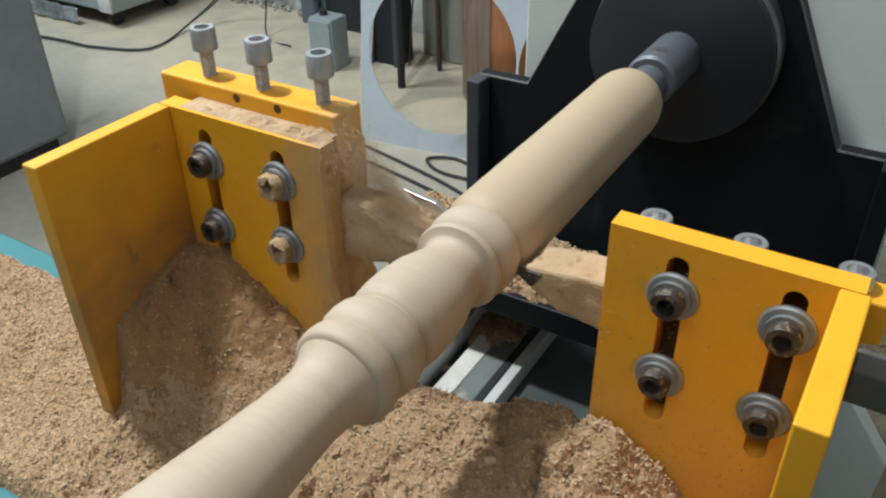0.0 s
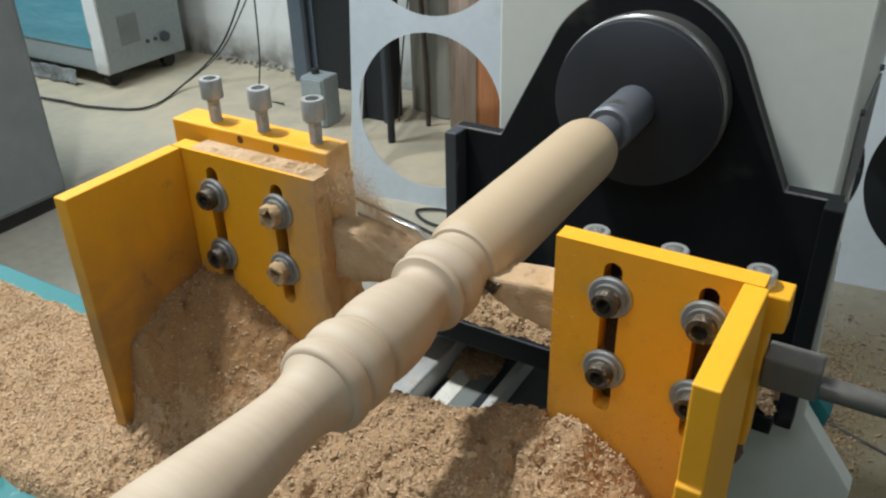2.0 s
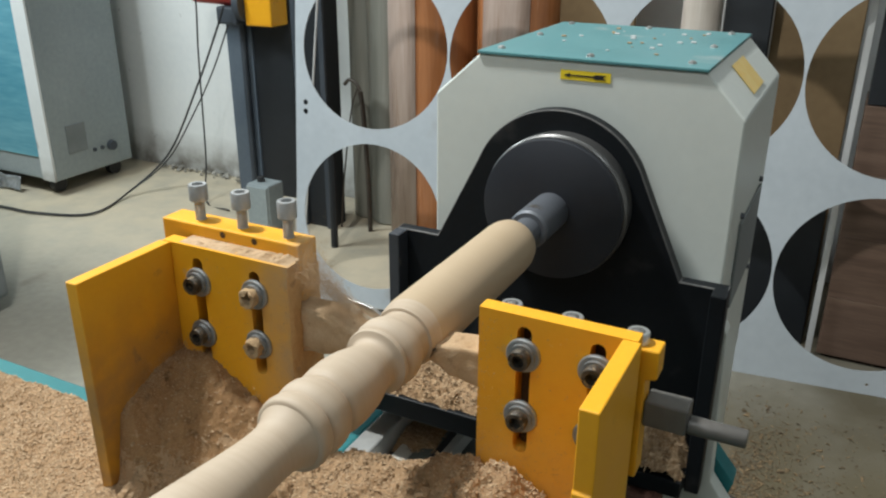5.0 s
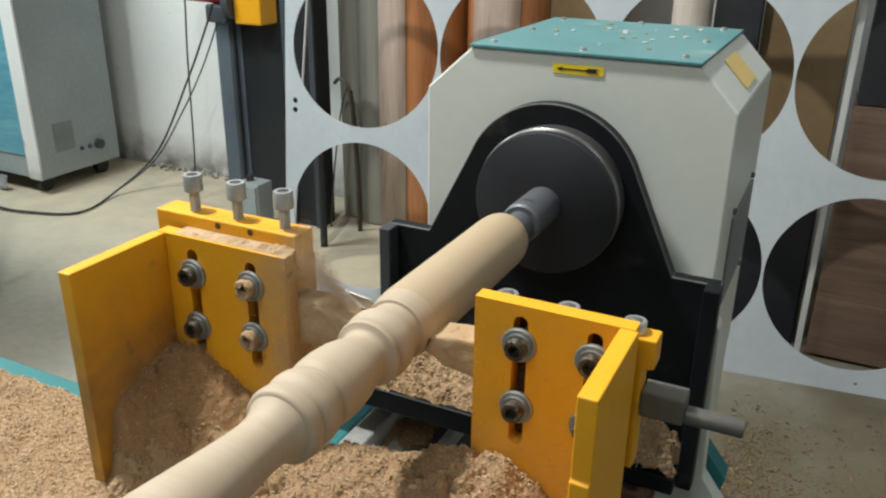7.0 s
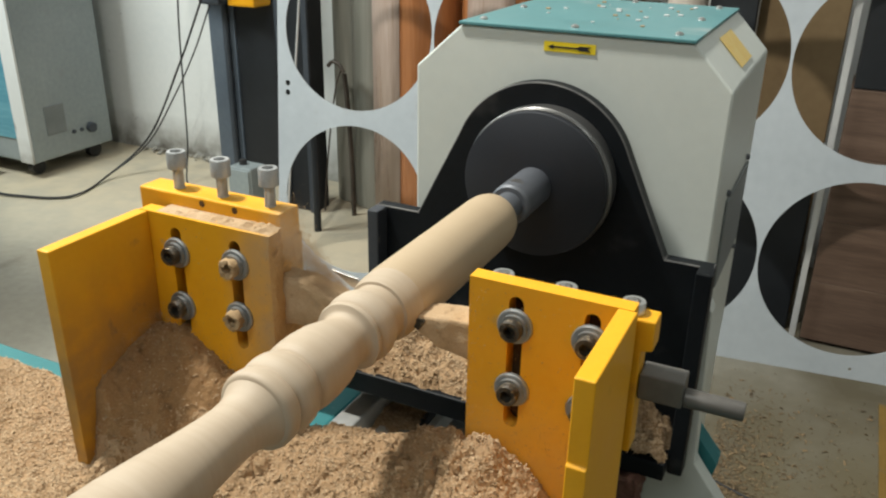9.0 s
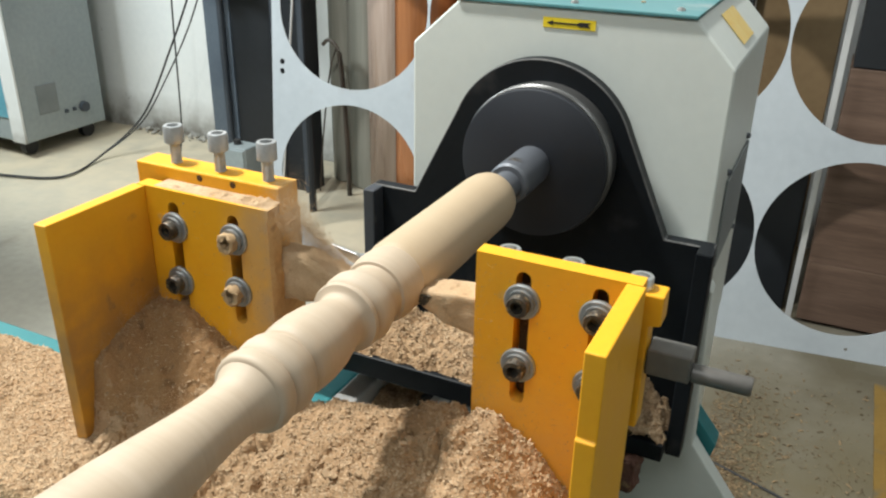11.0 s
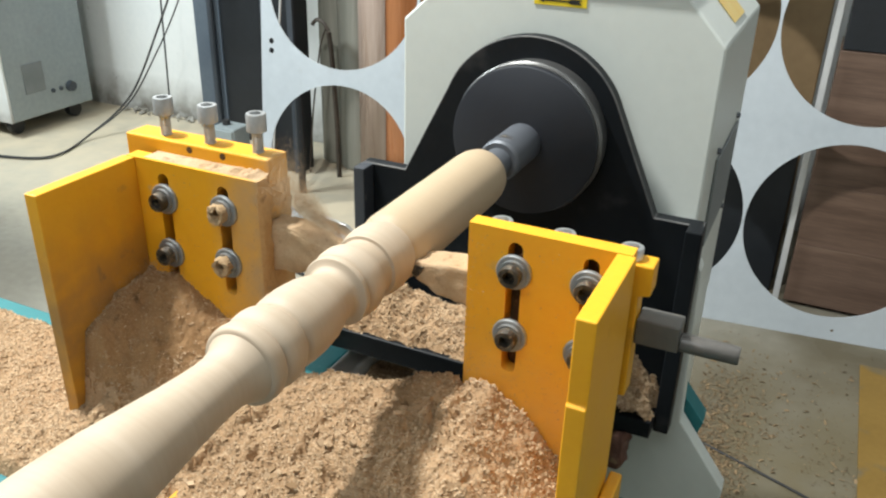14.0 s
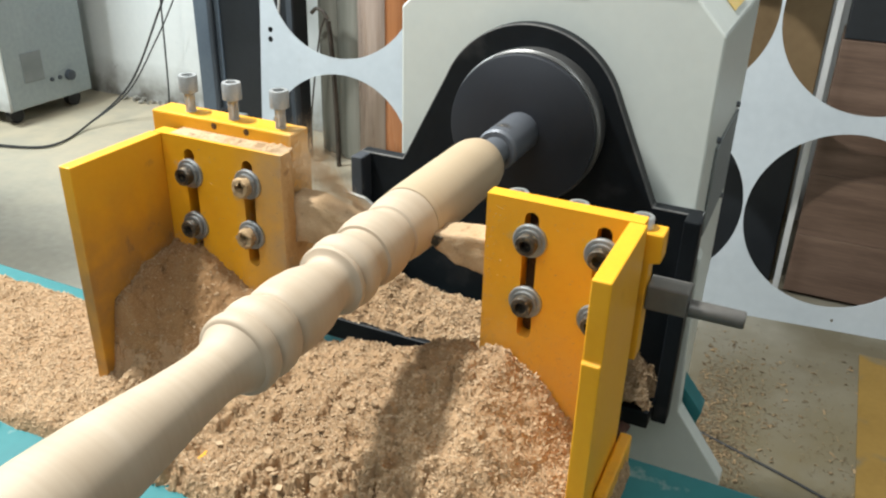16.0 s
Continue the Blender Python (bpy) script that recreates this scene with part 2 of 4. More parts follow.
M_CAB = mat("cabinet_paint", (0.235, 0.275, 0.285), (0.33, 0.372, 0.382), 0.5, 0, 1.6, 40, 0.03, (0.25, 0.26, 0.25), 0.3, 5)
M_VENT = mat("vent_grey", (0.17, 0.19, 0.195), (0.23, 0.25, 0.255), 0.6, 0, 9, 200, 0.15)
M_GREYBOX = mat("grey_enamel", (0.40, 0.41, 0.40), (0.48, 0.49, 0.47), 0.6, 0, 4, 60, 0.05, (0.3, 0.29, 0.27), 0.3, 6)
M_COLUMN = mat("dark_blue_steel", (0.035, 0.045, 0.06), (0.055, 0.065, 0.08), 0.55, 0, 3, 60, 0.08, (0.2, 0.2, 0.2), 0.1, 10)
M_FLANGE = mat("blue_grey_steel", (0.085, 0.11, 0.145), (0.12, 0.15, 0.185), 0.55, 0, 3, 60, 0.08, (0.2, 0.2, 0.2), 0.15, 10)
M_CABLE = mat("black_rubber", (0.02, 0.02, 0.022), (0.035, 0.035, 0.035), 0.6, 0, 10, 100, 0.05)
M_BLUE = mat("blue_film_glass", (0.08, 0.30, 0.40), (0.16, 0.42, 0.52), 0.2, 0, 2.5, 12, 0.2, (0.45, 0.6, 0.65), 0.2, 7, stretch=(1, 1, 6))
M_ROLL = mat("brown_roll", (0.30, 0.105, 0.035), (0.47, 0.19, 0.075), 0.25, 0, 3, 20, 0.05, (0.5, 0.33, 0.24), 0.22, 4, stretch=(5, 5, 0.3), coat=0.5)
# grey film tone that stands in for the wall's shade behind the sheet
M_WALL_SHADE = mat("grey_film_wall_shade", (0.19, 0.192, 0.165), (0.30, 0.30, 0.265), 0.4, 0, 2.5, 12, 0.15, (0.2, 0.19, 0.16), 0.25, 3, stretch=(5, 5, 0.25), coat=0.3)
M_FILM = mat("clear_film_roll", (0.55, 0.48, 0.42), (0.7, 0.64, 0.58), 0.3, 0, 4, 30, 0.1, stretch=(4, 4, 0.3))
M_EDGE = mat("pinkish_film_edge", (0.34, 0.24, 0.19), (0.50, 0.40, 0.35), 0.3, 0, 4, 30, 0.1, stretch=(4, 4, 0.3))
M_PLANK = mat("brown_planks", (0.095, 0.058, 0.042), (0.185, 0.118, 0.085), 0.55, 0, 3, 30, 0.08, (0.18, 0.12, 0.085), 0.2, 6, stretch=(0.6, 6, 9))
M_TAN = mat("tan_board", (0.17, 0.108, 0.052), (0.23, 0.155, 0.078), 0.7, 0, 3, 30, 0.05)
M_DARK = mat("dark_board", (0.008, 0.0105, 0.014), (0.015, 0.018, 0.023), 0.5, 0, 3, 30, 0.05)
M_ALU = mat("aluminium_strip", (0.6, 0.61, 0.62), (0.7, 0.7, 0.7), 0.4, 0.3, 5, 60, 0.03)
M_RAIL = mat("guide_rail_steel", (0.36, 0.37, 0.37), (0.5, 0.5, 0.48), 0.4, 0.25, 8, 90, 0.05, (0.45, 0.36, 0.26), 0.35, 60)
M_YELLOW = mat("yellow_label", (0.80, 0.60, 0.02), (0.85, 0.65, 0.04), 0.4, 0, 10, 60, 0.02)
M_FADED = mat("faded_orange_label", (0.75, 0.50, 0.12), (0.8, 0.62, 0.25), 0.5, 0, 30, 90, 0.02)
M_TROUGH = mat("greasy_dark_plate", (0.040, 0.050, 0.049), (0.066, 0.078, 0.075), 0.5, 0, 8, 90, 0.1, (0.11, 0.10, 0.085), 0.2, 40)
M_RUBBLE = mat("fallen_plaster", (0.16, 0.145, 0.12), (0.42, 0.40, 0.36), 0.9, 0, 20, 90, 0.3)
M_SKIRT = mat("dull_packing_film", (0.08, 0.088, 0.092), (0.36, 0.38, 0.39), 0.22, 0, 9, 60, 0.4)
M_RUSTY = mat("brown_black_pipe", (0.035, 0.028, 0.022), (0.075, 0.058, 0.045), 0.6, 0, 20, 90, 0.2)
M_CLOG = mat("red_brown_grime", (0.075, 0.028, 0.022), (0.16, 0.075, 0.05), 0.8, 0, 30, 200, 0.5, (0.36, 0.24, 0.14), 0.42, 50)
M_INK = mat("black_ink", (0.012, 0.012, 0.012), (0.02, 0.02, 0.02), 0.5, 0, 10, 60, 0)
M_WHITEINK = mat("pale_ink", (0.6, 0.6, 0.6), (0.65, 0.65, 0.65), 0.5, 0, 10, 60, 0)
M_STRIPE = mat("yellow_floor_paint", (0.20, 0.115, 0.022), (0.25, 0.15, 0.032), 0.7, 0, 5, 60, 0.1, (0.13, 0.11, 0.07), 0.5, 9)
M_RED = mat("red_paint", (0.4, 0.03, 0.02), (0.45, 0.04, 0.03), 0.4, 0, 5, 60, 0.05)


# ---- mesh helpers ----
def link(name, bm, material, parent=None, label="", smooth=False, m=None):
    me = bpy.data.meshes.new(name)
    bm.normal_update()
    bm.to_mesh(me)
    bm.free()
    me.materials.append(material)
    if smooth:
        for f in me.polygons:
            f.use_smooth = True
        me.set_sharp_from_angle(angle=radians(38))
    ob = new(name, me)
    if m is not None:
        ob.matrix_basis = m
    if parent is not None:
        ob.parent = parent
    if label:
        ob["label"] = label
    return ob


def part(name, bm, material, parent, label="", smooth=False):
    """Links a bmesh given in world places as one part of a thing that stands unturned."""
    at = parent.location.copy()
    if parent.parent is not None:
        at = at + parent.parent.location
    bmesh.ops.translate(bm, vec=-at, verts=bm.verts)
    return link(name, bm, material, parent, label, smooth)


def thing(name, at, label, category, group=""):
    ob = new(name)
    ob.empty_display_size = 0.05
    ob.location = at
    return tagged(ob, label, category, group)


def box(x0, x1, y0, y1, z0, z1, bev=0.0, seg=2, bm=None):
    bm = bm or bmesh.new()
    vs = [bm.verts.new((x, y, z)) for x in (x0, x1) for y in (y0, y1) for z in (z0, z1)]
    fs = [bm.faces.new([vs[i] for i in q]) for q in ((0, 1, 3, 2), (4, 6, 7, 5), (0, 4, 5, 1), (2, 3, 7, 6), (0, 2, 6, 4), (1, 5, 7, 3))]
    if bev:
        es = list({e for f in fs for e in f.edges})
        bmesh.ops.bevel(bm, geom=es, offset=bev, segments=seg, affect="EDGES", profile=0.5)
    return bm


def prism(outline, axis, a, b, bev=0.0, holes=(), bm=None, edge=-1):
    """Extrudes an outline in the plane across axis ('x': y,z; 'y': x,z; 'z': x,y) from a to b; holes are outlines too."""
    bm = bm or bmesh.new()

    def put(p, v):
        return {"x": (v, p[0], p[1]), "y": (p[0], v, p[1]), "z": (p[0], p[1], v)}[axis]

    edges, loops = [], [outline, *holes]
    for loop in loops:
        vs = [bm.verts.new(put(p, a)) for p in loop]
        edges += [bm.edges.new((vs[i], vs[(i + 1) % len(vs)])) for i in range(len(vs))]
    made = bmesh.ops.triangle_fill(bm, edges=edges, use_beauty=True, use_dissolve=not holes)
    faces = [g for g in made["geom"] if isinstance(g, bmesh.types.BMFace)]
    out = bmesh.ops.extrude_face_region(bm, geom=faces)
    vs = [g for g in out["geom"] if isinstance(g, bmesh.types.BMVert)]
    bmesh.ops.translate(bm, vec=put((0, 0), b - a), verts=vs)
    bmesh.ops.recalc_face_normals(bm, faces=bm.faces)
    if bev:
        es = [e for e in bm.edges if len(e.link_faces) == 2 and e.calc_face_angle(0) > 0.6]
        bmesh.ops.bevel(bm, geom=es, offset=bev, segments=2, affect="EDGES", profile=0.5, material=edge)
    return bm


def lathe(profile, axis, centre, n=48, bm=None):
    """Turns (along, radius) pairs about an axis through centre; ends at radius 0 close it."""
    bm = bm or bmesh.new()
    rings = []
    for s, r in profile:
        ring = []
        for k in range(n if r > 0 else 1):
            a = 2 * math.pi * k / n
            u, v = r * math.cos(a), r * math.sin(a)
            p = {"x": (s, u, v), "y": (u, s, v), "z": (u, v, s)}[axis]
            ring.append(bm.verts.new(Vector(p) + Vector(centre)))
        rings.append(ring)
    for r0, r1 in zip(rings, rings[1:]):
        for k in range(n):
            j = (k + 1) % n
            if len(r0) > 1 and len(r1) > 1:
                bm.faces.new((r0[k], r0[j], r1[j], r1[k]))
            elif len(r0) > 1:
                bm.faces.new((r0[k], r0[j], r1[0]))
            elif len(r1) > 1:
                bm.faces.new((r0[0], r1[j], r1[k]))
    bmesh.ops.recalc_face_normals(bm, faces=bm.faces)
    return bm


def circle(cx, cy, r, n=64, a0=0.0, a1=2 * math.pi):
    full = a1 - a0 > 6.28
    return [(cx + r * math.cos(a0 + (a1 - a0) * k / (n if full else n - 1)), cy + r * math.sin(a0 + (a1 - a0) * k / (n if full else n - 1))) for k in range(n)]


def slot(cx, z0, z1, r, n=8):
    """An upright slot's outline in x, z."""
    return circle(cx, z1 - r, r, n, 0, math.pi) + circle(cx, z0 + r, r, n, math.pi, 2 * math.pi)


def slotted_plate(x0, x1, y0, y1, z0, z1, slots, r=0.0065):
    """A plate across y with upright slots (centre x, low z, high z), in strips that meet at the slots."""
    bm = bmesh.new()
    cuts = [x0] + [c for c, _, _ in slots] + [x1]
    for k in range(len(cuts) - 1):
        a, b = cuts[k], cuts[k + 1]
        out = [(a, z0), (b, z0)]
        if k < len(slots):
            c, lo, hi = slots[k]
            out += [(c + r * math.cos(t), lo + r + r * math.sin(t)) for t in np.linspace(-math.pi / 2, -math.pi, 6)]
            out += [(c + r * math.cos(t), hi - r + r * math.sin(t)) for t in np.linspace(math.pi, math.pi / 2, 6)]
        out += [(b, z1), (a, z1)]
        if k > 0:
            c, lo, hi = slots[k - 1]
            out += [(c + r * math.cos(t), hi - r + r * math.sin(t)) for t in np.linspace(math.pi / 2, 0, 6)]
            out += [(c + r * math.cos(t), lo + r + r * math.sin(t)) for t in np.linspace(0, -math.pi / 2, 6)]
        prism([(float(p), float(q)) for p, q in out], "y", y0, y1, 0, (), bm)
    return bm


def tube(points, radius, n=8, per=10):
    """A cable or bar along a smooth line through points."""
    pts = [Vector(p) for p in points]
    pts = [pts[0] * 2 - pts[1], *pts, pts[-1] * 2 - pts[-2]]
    line = []
    for i in range(1, len(pts) - 2):
        p0, p1, p2, p3 = pts[i - 1:i + 3]
        for k in range(per):
            t = k / per
            line.append(0.5 * ((2 * p1) + (p2 - p0) * t + (2 * p0 - 5 * p1 + 4 * p2 - p3) * t * t + (3 * p1 - p0 - 3 * p2 + p3) * t ** 3))
    line.append(pts[-2])
    bm, rings = bmesh.new(), []
    for i, p in enumerate(line):
        d = (line[min(i + 1, len(line) - 1)] - line[max(i - 1, 0)]).normalized()
        u = d.cross(Vector((0.31, 0.17, 0.93))).normalized()
        v = d.cross(u)
        rings.append([bm.verts.new(p + radius * (u * math.cos(2 * math.pi * k / n) + v * math.sin(2 * math.pi * k / n))) for k in range(n)])
    for r0, r1 in zip(rings, rings[1:]):
        for k in range(n):
            bm.faces.new((r0[k], r0[(k + 1) % n], r1[(k + 1) % n], r1[k]))
    bm.faces.new(rings[0]), bm.faces.new(rings[-1])
    bmesh.ops.recalc_face_normals(bm, faces=bm.faces)
    return bm


def caked(bm, cuts, amp, seed):
    """Turns a plain form into one crusted with dust: finer faces, pushed in and out."""
    bmesh.ops.triangulate(bm, faces=bm.faces)
    bmesh.ops.subdivide_edges(bm, edges=bm.edges[:], cuts=cuts, use_grid_fill=True)
    bm.normal_update()
    away = [(v, v.normal.copy()) for v in bm.verts]
    for v, n in away:
        p = v.co + Vector((seed, 0, 0))
        v.co += n * amp * (0.5 + 1.1 * noise.noise(p * 60) + 0.6 * noise.noise(p * 160) + 0.35 * noise.noise(p * 380))
    return bm


def dress(ob, cuts, amp, seed):
    bm = bmesh.new()
    bm.from_mesh(ob.data)
    caked(bm, cuts, amp, seed)
    bm.to_mesh(ob.data)
    bm.free()
    for f in ob.data.polygons:
        f.use_smooth = True


# ---- the room ----
FLOOR_Z, BACK_Y = 0.0, 3.56
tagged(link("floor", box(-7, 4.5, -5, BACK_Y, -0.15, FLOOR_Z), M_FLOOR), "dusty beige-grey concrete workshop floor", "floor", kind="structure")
tagged(link("wall_north", box(-7.2, 4.7, BACK_Y, BACK_Y + 0.2, -0.15, 4.4), M_WALL), "white plastered workshop wall with stained foot", "wall", kind="structure")
tagged(link("wall_south", box(-7.2, 4.7, -5.2, -5, -0.15, 4.4), M_WALL), "plain white workshop wall", "wall", kind="structure")
tagged(link("wall_west", box(-7.2, -7, -5, BACK_Y, -0.15, 4.4), M_WALL), "plain white workshop wall", "wall", kind="structure")
tagged(link("wall_east", box(4.5, 4.7, -5, BACK_Y, -0.15, 4.4), M_WALL), "plain white workshop wall", "wall", kind="structure")
tagged(link("ceiling", box(-7.2, 4.7, -5.2, BACK_Y + 0.2, 4.4, 4.6), M_CEIL), "plain grey workshop ceiling", "ceiling", kind="structure")
tagged(link("floor_marking", box(0.40, 0.62, 0.2, 2.5, 0.002, 0.006), M_STRIPE), "worn yellow-orange painted line on the concrete floor", "floor marking", kind="structure")

# ---- perforated scrap sheet leaning behind the headstock ----
SHEET = Matrix.Translation((-1.881, 2.381, 0.0)) @ pose(0, 0, 0, 0, 0, 6.41) @ pose(0, 0, 0, -6, 0, 0)


def scrap_sheet():
    holes = [circle(0.352 + 0.6 * c, z, 0.296, 72) for c in range(5) for z in (0.376, 1.027)]
    dots = [circle(0.063, z, 0.011, 12) for z in (0.776, 0.812)] + [circle(2.2, 0.035, 0.006, 8)]
    bm = prism([(0.02, 0.0), (3.08, 0.0), (3.08, 1.36), (0.02, 1.36)], "y", 0, 0.004, 0, holes + dots)
    ob = link("perforated_sheet", bm, M_SHEET, m=SHEET)
    tagged(ob, "whitish steel scrap sheet with large round cut-outs leaning upright", "metal sheet")


scrap_sheet()

# ---- lathe bed and headstock ----
AX, AZ = -0.2195, 1.153


def bed():
    t = thing("lathe_bed", (AX, 0.2, 0.0), "teal steel lathe bed with linear rails under the saddle", "lathe bed")
    part("bed_beam", box(-0.44, -0.105, -1.6, 0.83, 0.55, 0.845, 0.006), M_TEAL, t, "teal painted beam")
    part("side_beam", box(-0.44, -0.390, -1.6, 0.83, 0.8455, 0.880, 0.004), M_TEAL, t)
    for x in (-0.367, -0.130):
        part("linear_rail", box(x - 0.015, x + 0.015, -1.5, 0.80, 0.8455, 0.892, 0.003), M_RAIL, t, "bright steel guide rail")
    part("rail_gasket", box(-0.3515, -0.343, -1.5, 0.81, 0.8455, 0.862, 0.001), M_DARK, t, "black rail gasket")
    # one plate in two tones: lit left strip painted white, shaded rest grey
    part("lit_dusted_strip", box(-0.3428, -0.322, -1.5, 0.81, 0.8455, 0.866, 0.001), M_DUSTLIT, t, "narrow dusty strip painted white for the light on it")
    part("cover_strip", box(-0.3218, -0.298, -1.5, 0.81, 0.8455, 0.866, 0.001), M_DUSTPLATE, t, "dull grey cover strip")
    part("chain_guide", box(-0.2975, -0.2885, -1.5, 0.81, 0.8455, 0.868, 0.001), M_DARK, t, "black guide strip")
    part("guide_edge", box(-0.288, -0.277, -1.5, 0.81, 0.8455, 0.868, 0.001), M_GREYBOX, t, "grey guide edge")
    part("trough", box(-0.2765, -0.1455, -1.5, 0.81, 0.8455, 0.8475), M_TROUGH, t, "dark greasy trough")
    for y in (-1.4, 0.5):
        part("leg", box(-0.40, -0.19, y, y + 0.3, 0.0, 0.549, 0.006), M_COVER, t, "pale painted leg")


def headstock():
    t = thing("headstock", (AX, 1.0, 0.0), "pale grey lathe headstock with black arched plate and teal lid", "lathe headstock")
    y0, y1 = 0.893, 1.245
    out = [(-0.433, 0.80), (-0.008, 0.80), (-0.008, 1.274), (-0.060, 1.328), (-0.366, 1.328), (-0.433, 1.268)]
    part("housing", prism(out, "y", y0, y1, 0.003), M_COVER, t)
    lid = part("lid", box(-0.368, -0.058, y0 - 0.004, y1, 1.3285, 1.333, 0.001), M_LID, t, "dusty teal lid with screws")
    for x, y in ((-0.345, 0.92), (-0.215, 0.912), (-0.085, 0.92), (-0.085, 1.07), (-0.345, 1.07), (-0.345, 1.22), (-0.215, 1.225), (-0.085, 1.22)):
        part("screw", lathe([(1.333, 0.0055), (1.3355, 0.005), (1.337, 0.0025), (1.3372, 0)], "z", (x, y, 0), 10), M_BRIGHT, lid, "", True)
    for _ in range(26):
        x, y, q = random.uniform(-0.31, -0.10), random.uniform(0.94, 1.2), random.uniform(0.002, 0.0075)
        part("lid_chip", box(x, x + q, y, y + q * 0.7, 1.3331, 1.3331 + q * 0.35, 0.0004), M_CHIP if random.random() < 0.5 else M_WHITEINK, lid)
    # pedestal under the housing, with a flared foot
    part("pedestal", prism([(-0.42, 0.30), (-0.012, 0.30), (-0.012, 0.799), (-0.42, 0.799)], "y", 0.90, 1.28, 0.004), M_COVER, t)
    part("foot_plate", prism([(-0.30, 0.55), (0.085, 0.55), (0.090, 0.672), (0.018, 0.768), (0.010, 1.00), (-0.02, 1.05), (-0.30, 0.8)], "y", 0.862, 0.890, 0.002), M_COVER, t)
    part("foot_stripe", prism([(0.010, 0.766), (0.040, 0.728), (0.046, 0.752), (0.010, 0.796)], "y", 0.895, 0.93, 0.001), M_TEAL, t, "teal painted edge")
    part("base", box(-0.40, -0.02, 0.90, 1.28, 0.0, 0.299, 0.01), M_TEAL, t)
    # arched plate
    arc = circle(-0.2285, 1.150, 0.1235, 40, radians(22), radians(158))
    plate = [(0.006, 0.768), (0.006, 1.068), (-0.055, 1.068), *arc, (-0.406, 1.070), (-0.474, 1.070), (-0.474, 0.768)]
    p = part("arched_plate", prism(plate, "y", 0.846, 0.866, 0.0018, (), None, 1), M_BLACK, t, "black painted steel arched plate with worn edges")
    p.data.materials.append(M_WORN)
    part("backing", box(-0.33, -0.12, 0.8665, 0.8925, 0.80, 1.13, 0.0), M_BLACK, p)
    part("flange", box(-0.474, -0.456, 0.818, 0.8458, 0.772, 1.070, 0.002), M_BLACKE, p)
    part("flange", box(-0.012, 0.008, 0.818, 0.8458, 0.772, 1.070, 0.002), M_BLACK, p)
    # shelf in front of the plate
    part("chip_shelf", box(-0.44, -0.150, 0.592, 0.695, 0.930, 0.958, 0.002), M_BLACK, t, "black shelf plate")
    part("shelf_bracket", box(-0.44, -0.42, 0.6955, 0.8455, 0.90, 0.950, 0.002), M_BLACK, t)
    part("tray_floor", box(-0.149, -0.012, 0.792, 0.8455, 0.776, 0.802, 0.002), M_BLACK, t)
    clog = part("clogged_bracket", box(-0.135, -0.045, 0.780, 0.835, 0.722, 0.770, 0.004), M_CLOG, t, "dark red bracket clogged with dust", True)
    dress(clog, 5, 0.007, 2.0)
    # arrow label and faded label
    lab = part("arrow_label", box(-0.248, -0.180, y0 - 0.0012, y0, 1.304, 1.3165, 0.0), M_YELLOW, t, "yellow label with a black arrow pointing sideways")
    arrow = [(-0.243, 1.3102), (-0.235, 1.3132), (-0.235, 1.3112), (-0.204, 1.3112), (-0.200, 1.3132), (-0.186, 1.3132), (-0.190, 1.3102), (-0.186, 1.3072), (-0.200, 1.3072), (-0.204, 1.3092), (-0.235, 1.3092), (-0.235, 1.3072)]
    part("arrow", prism(arrow, "y", y0 - 0.0018, y0 - 0.0011), M_INK, lab)
    bm = box(-0.024, 0.024, -0.048, 0.048, 0, 0.0006)
    ob = link("warning_label", bm, M_FADED, t, "faded orange warning label", m=Matrix.Translation((-0.034 + 0.0008 - AX, 1.06 - 1.0, 1.301 + 0.0008)) @ pose(0, 0, 0, 0, 46.1, 0))
    # side hatch
    part("side_hatch", prism([(0.985, 0.98), (1.195, 0.98), (1.195, 1.11), (0.985, 1.11)], "x", -0.0078, -0.004, 0.0015), M_VENT, t, "flat dark grey side hatch")
    for y, z in ((0.99, 1.12), (1.183, 1.12), (1.183, 0.97)):
        part("hatch_screw", lathe([(-0.008, 0.005), (-0.003, 0.004), (-0.002, 0)], "x", (0, y, z), 8), M_SHAFT, t, "", True)


bed()
headstock()


def spindle():
    """The turning faceplate with its drive shaft."""
    t = thing("drive_spindle", (AX, 0.78, AZ), "black round faceplate with grey drive shaft holding the wood", "lathe spindle")
    part("faceplate", lathe([(0.799, 0), (0.799, 0.0915), (0.8005, 0.0935), (0.8075, 0.0935)], "y", (AX, 0, AZ), 96), M_DISC, t, "", True)
    part("rim", lathe([(0.808, 0.05), (0.808, 0.0945), (0.8105, 0.0962), (0.813, 0.0950), (0.8145, 0.0945), (0.816, 0.0962), (0.828, 0.0962), (0.845, 0.094), (0.845, 0)], "y", (AX, 0, AZ), 96), M_RIM, t, "bare steel rim", True)
    part("shaft", lathe([(0.720, 0), (0.720, 0.022), (0.723, 0.0245), (0.7985, 0.0245)], "y", (AX, 0, AZ), 40), M_SHAFT, t, "", True)
    part("drive_pin", lathe([(0.66, 0), (0.66, 0.0165), (0.7195, 0.0165)], "y", (AX, 0, AZ), 32), M_SHAFT, t, "", True)
    part("grub_screw", box(AX - 0.005, AX + 0.005, 0.735, 0.745, AZ + 0.022, AZ + 0.0262, 0.002), M_BOLT, t)
    return t


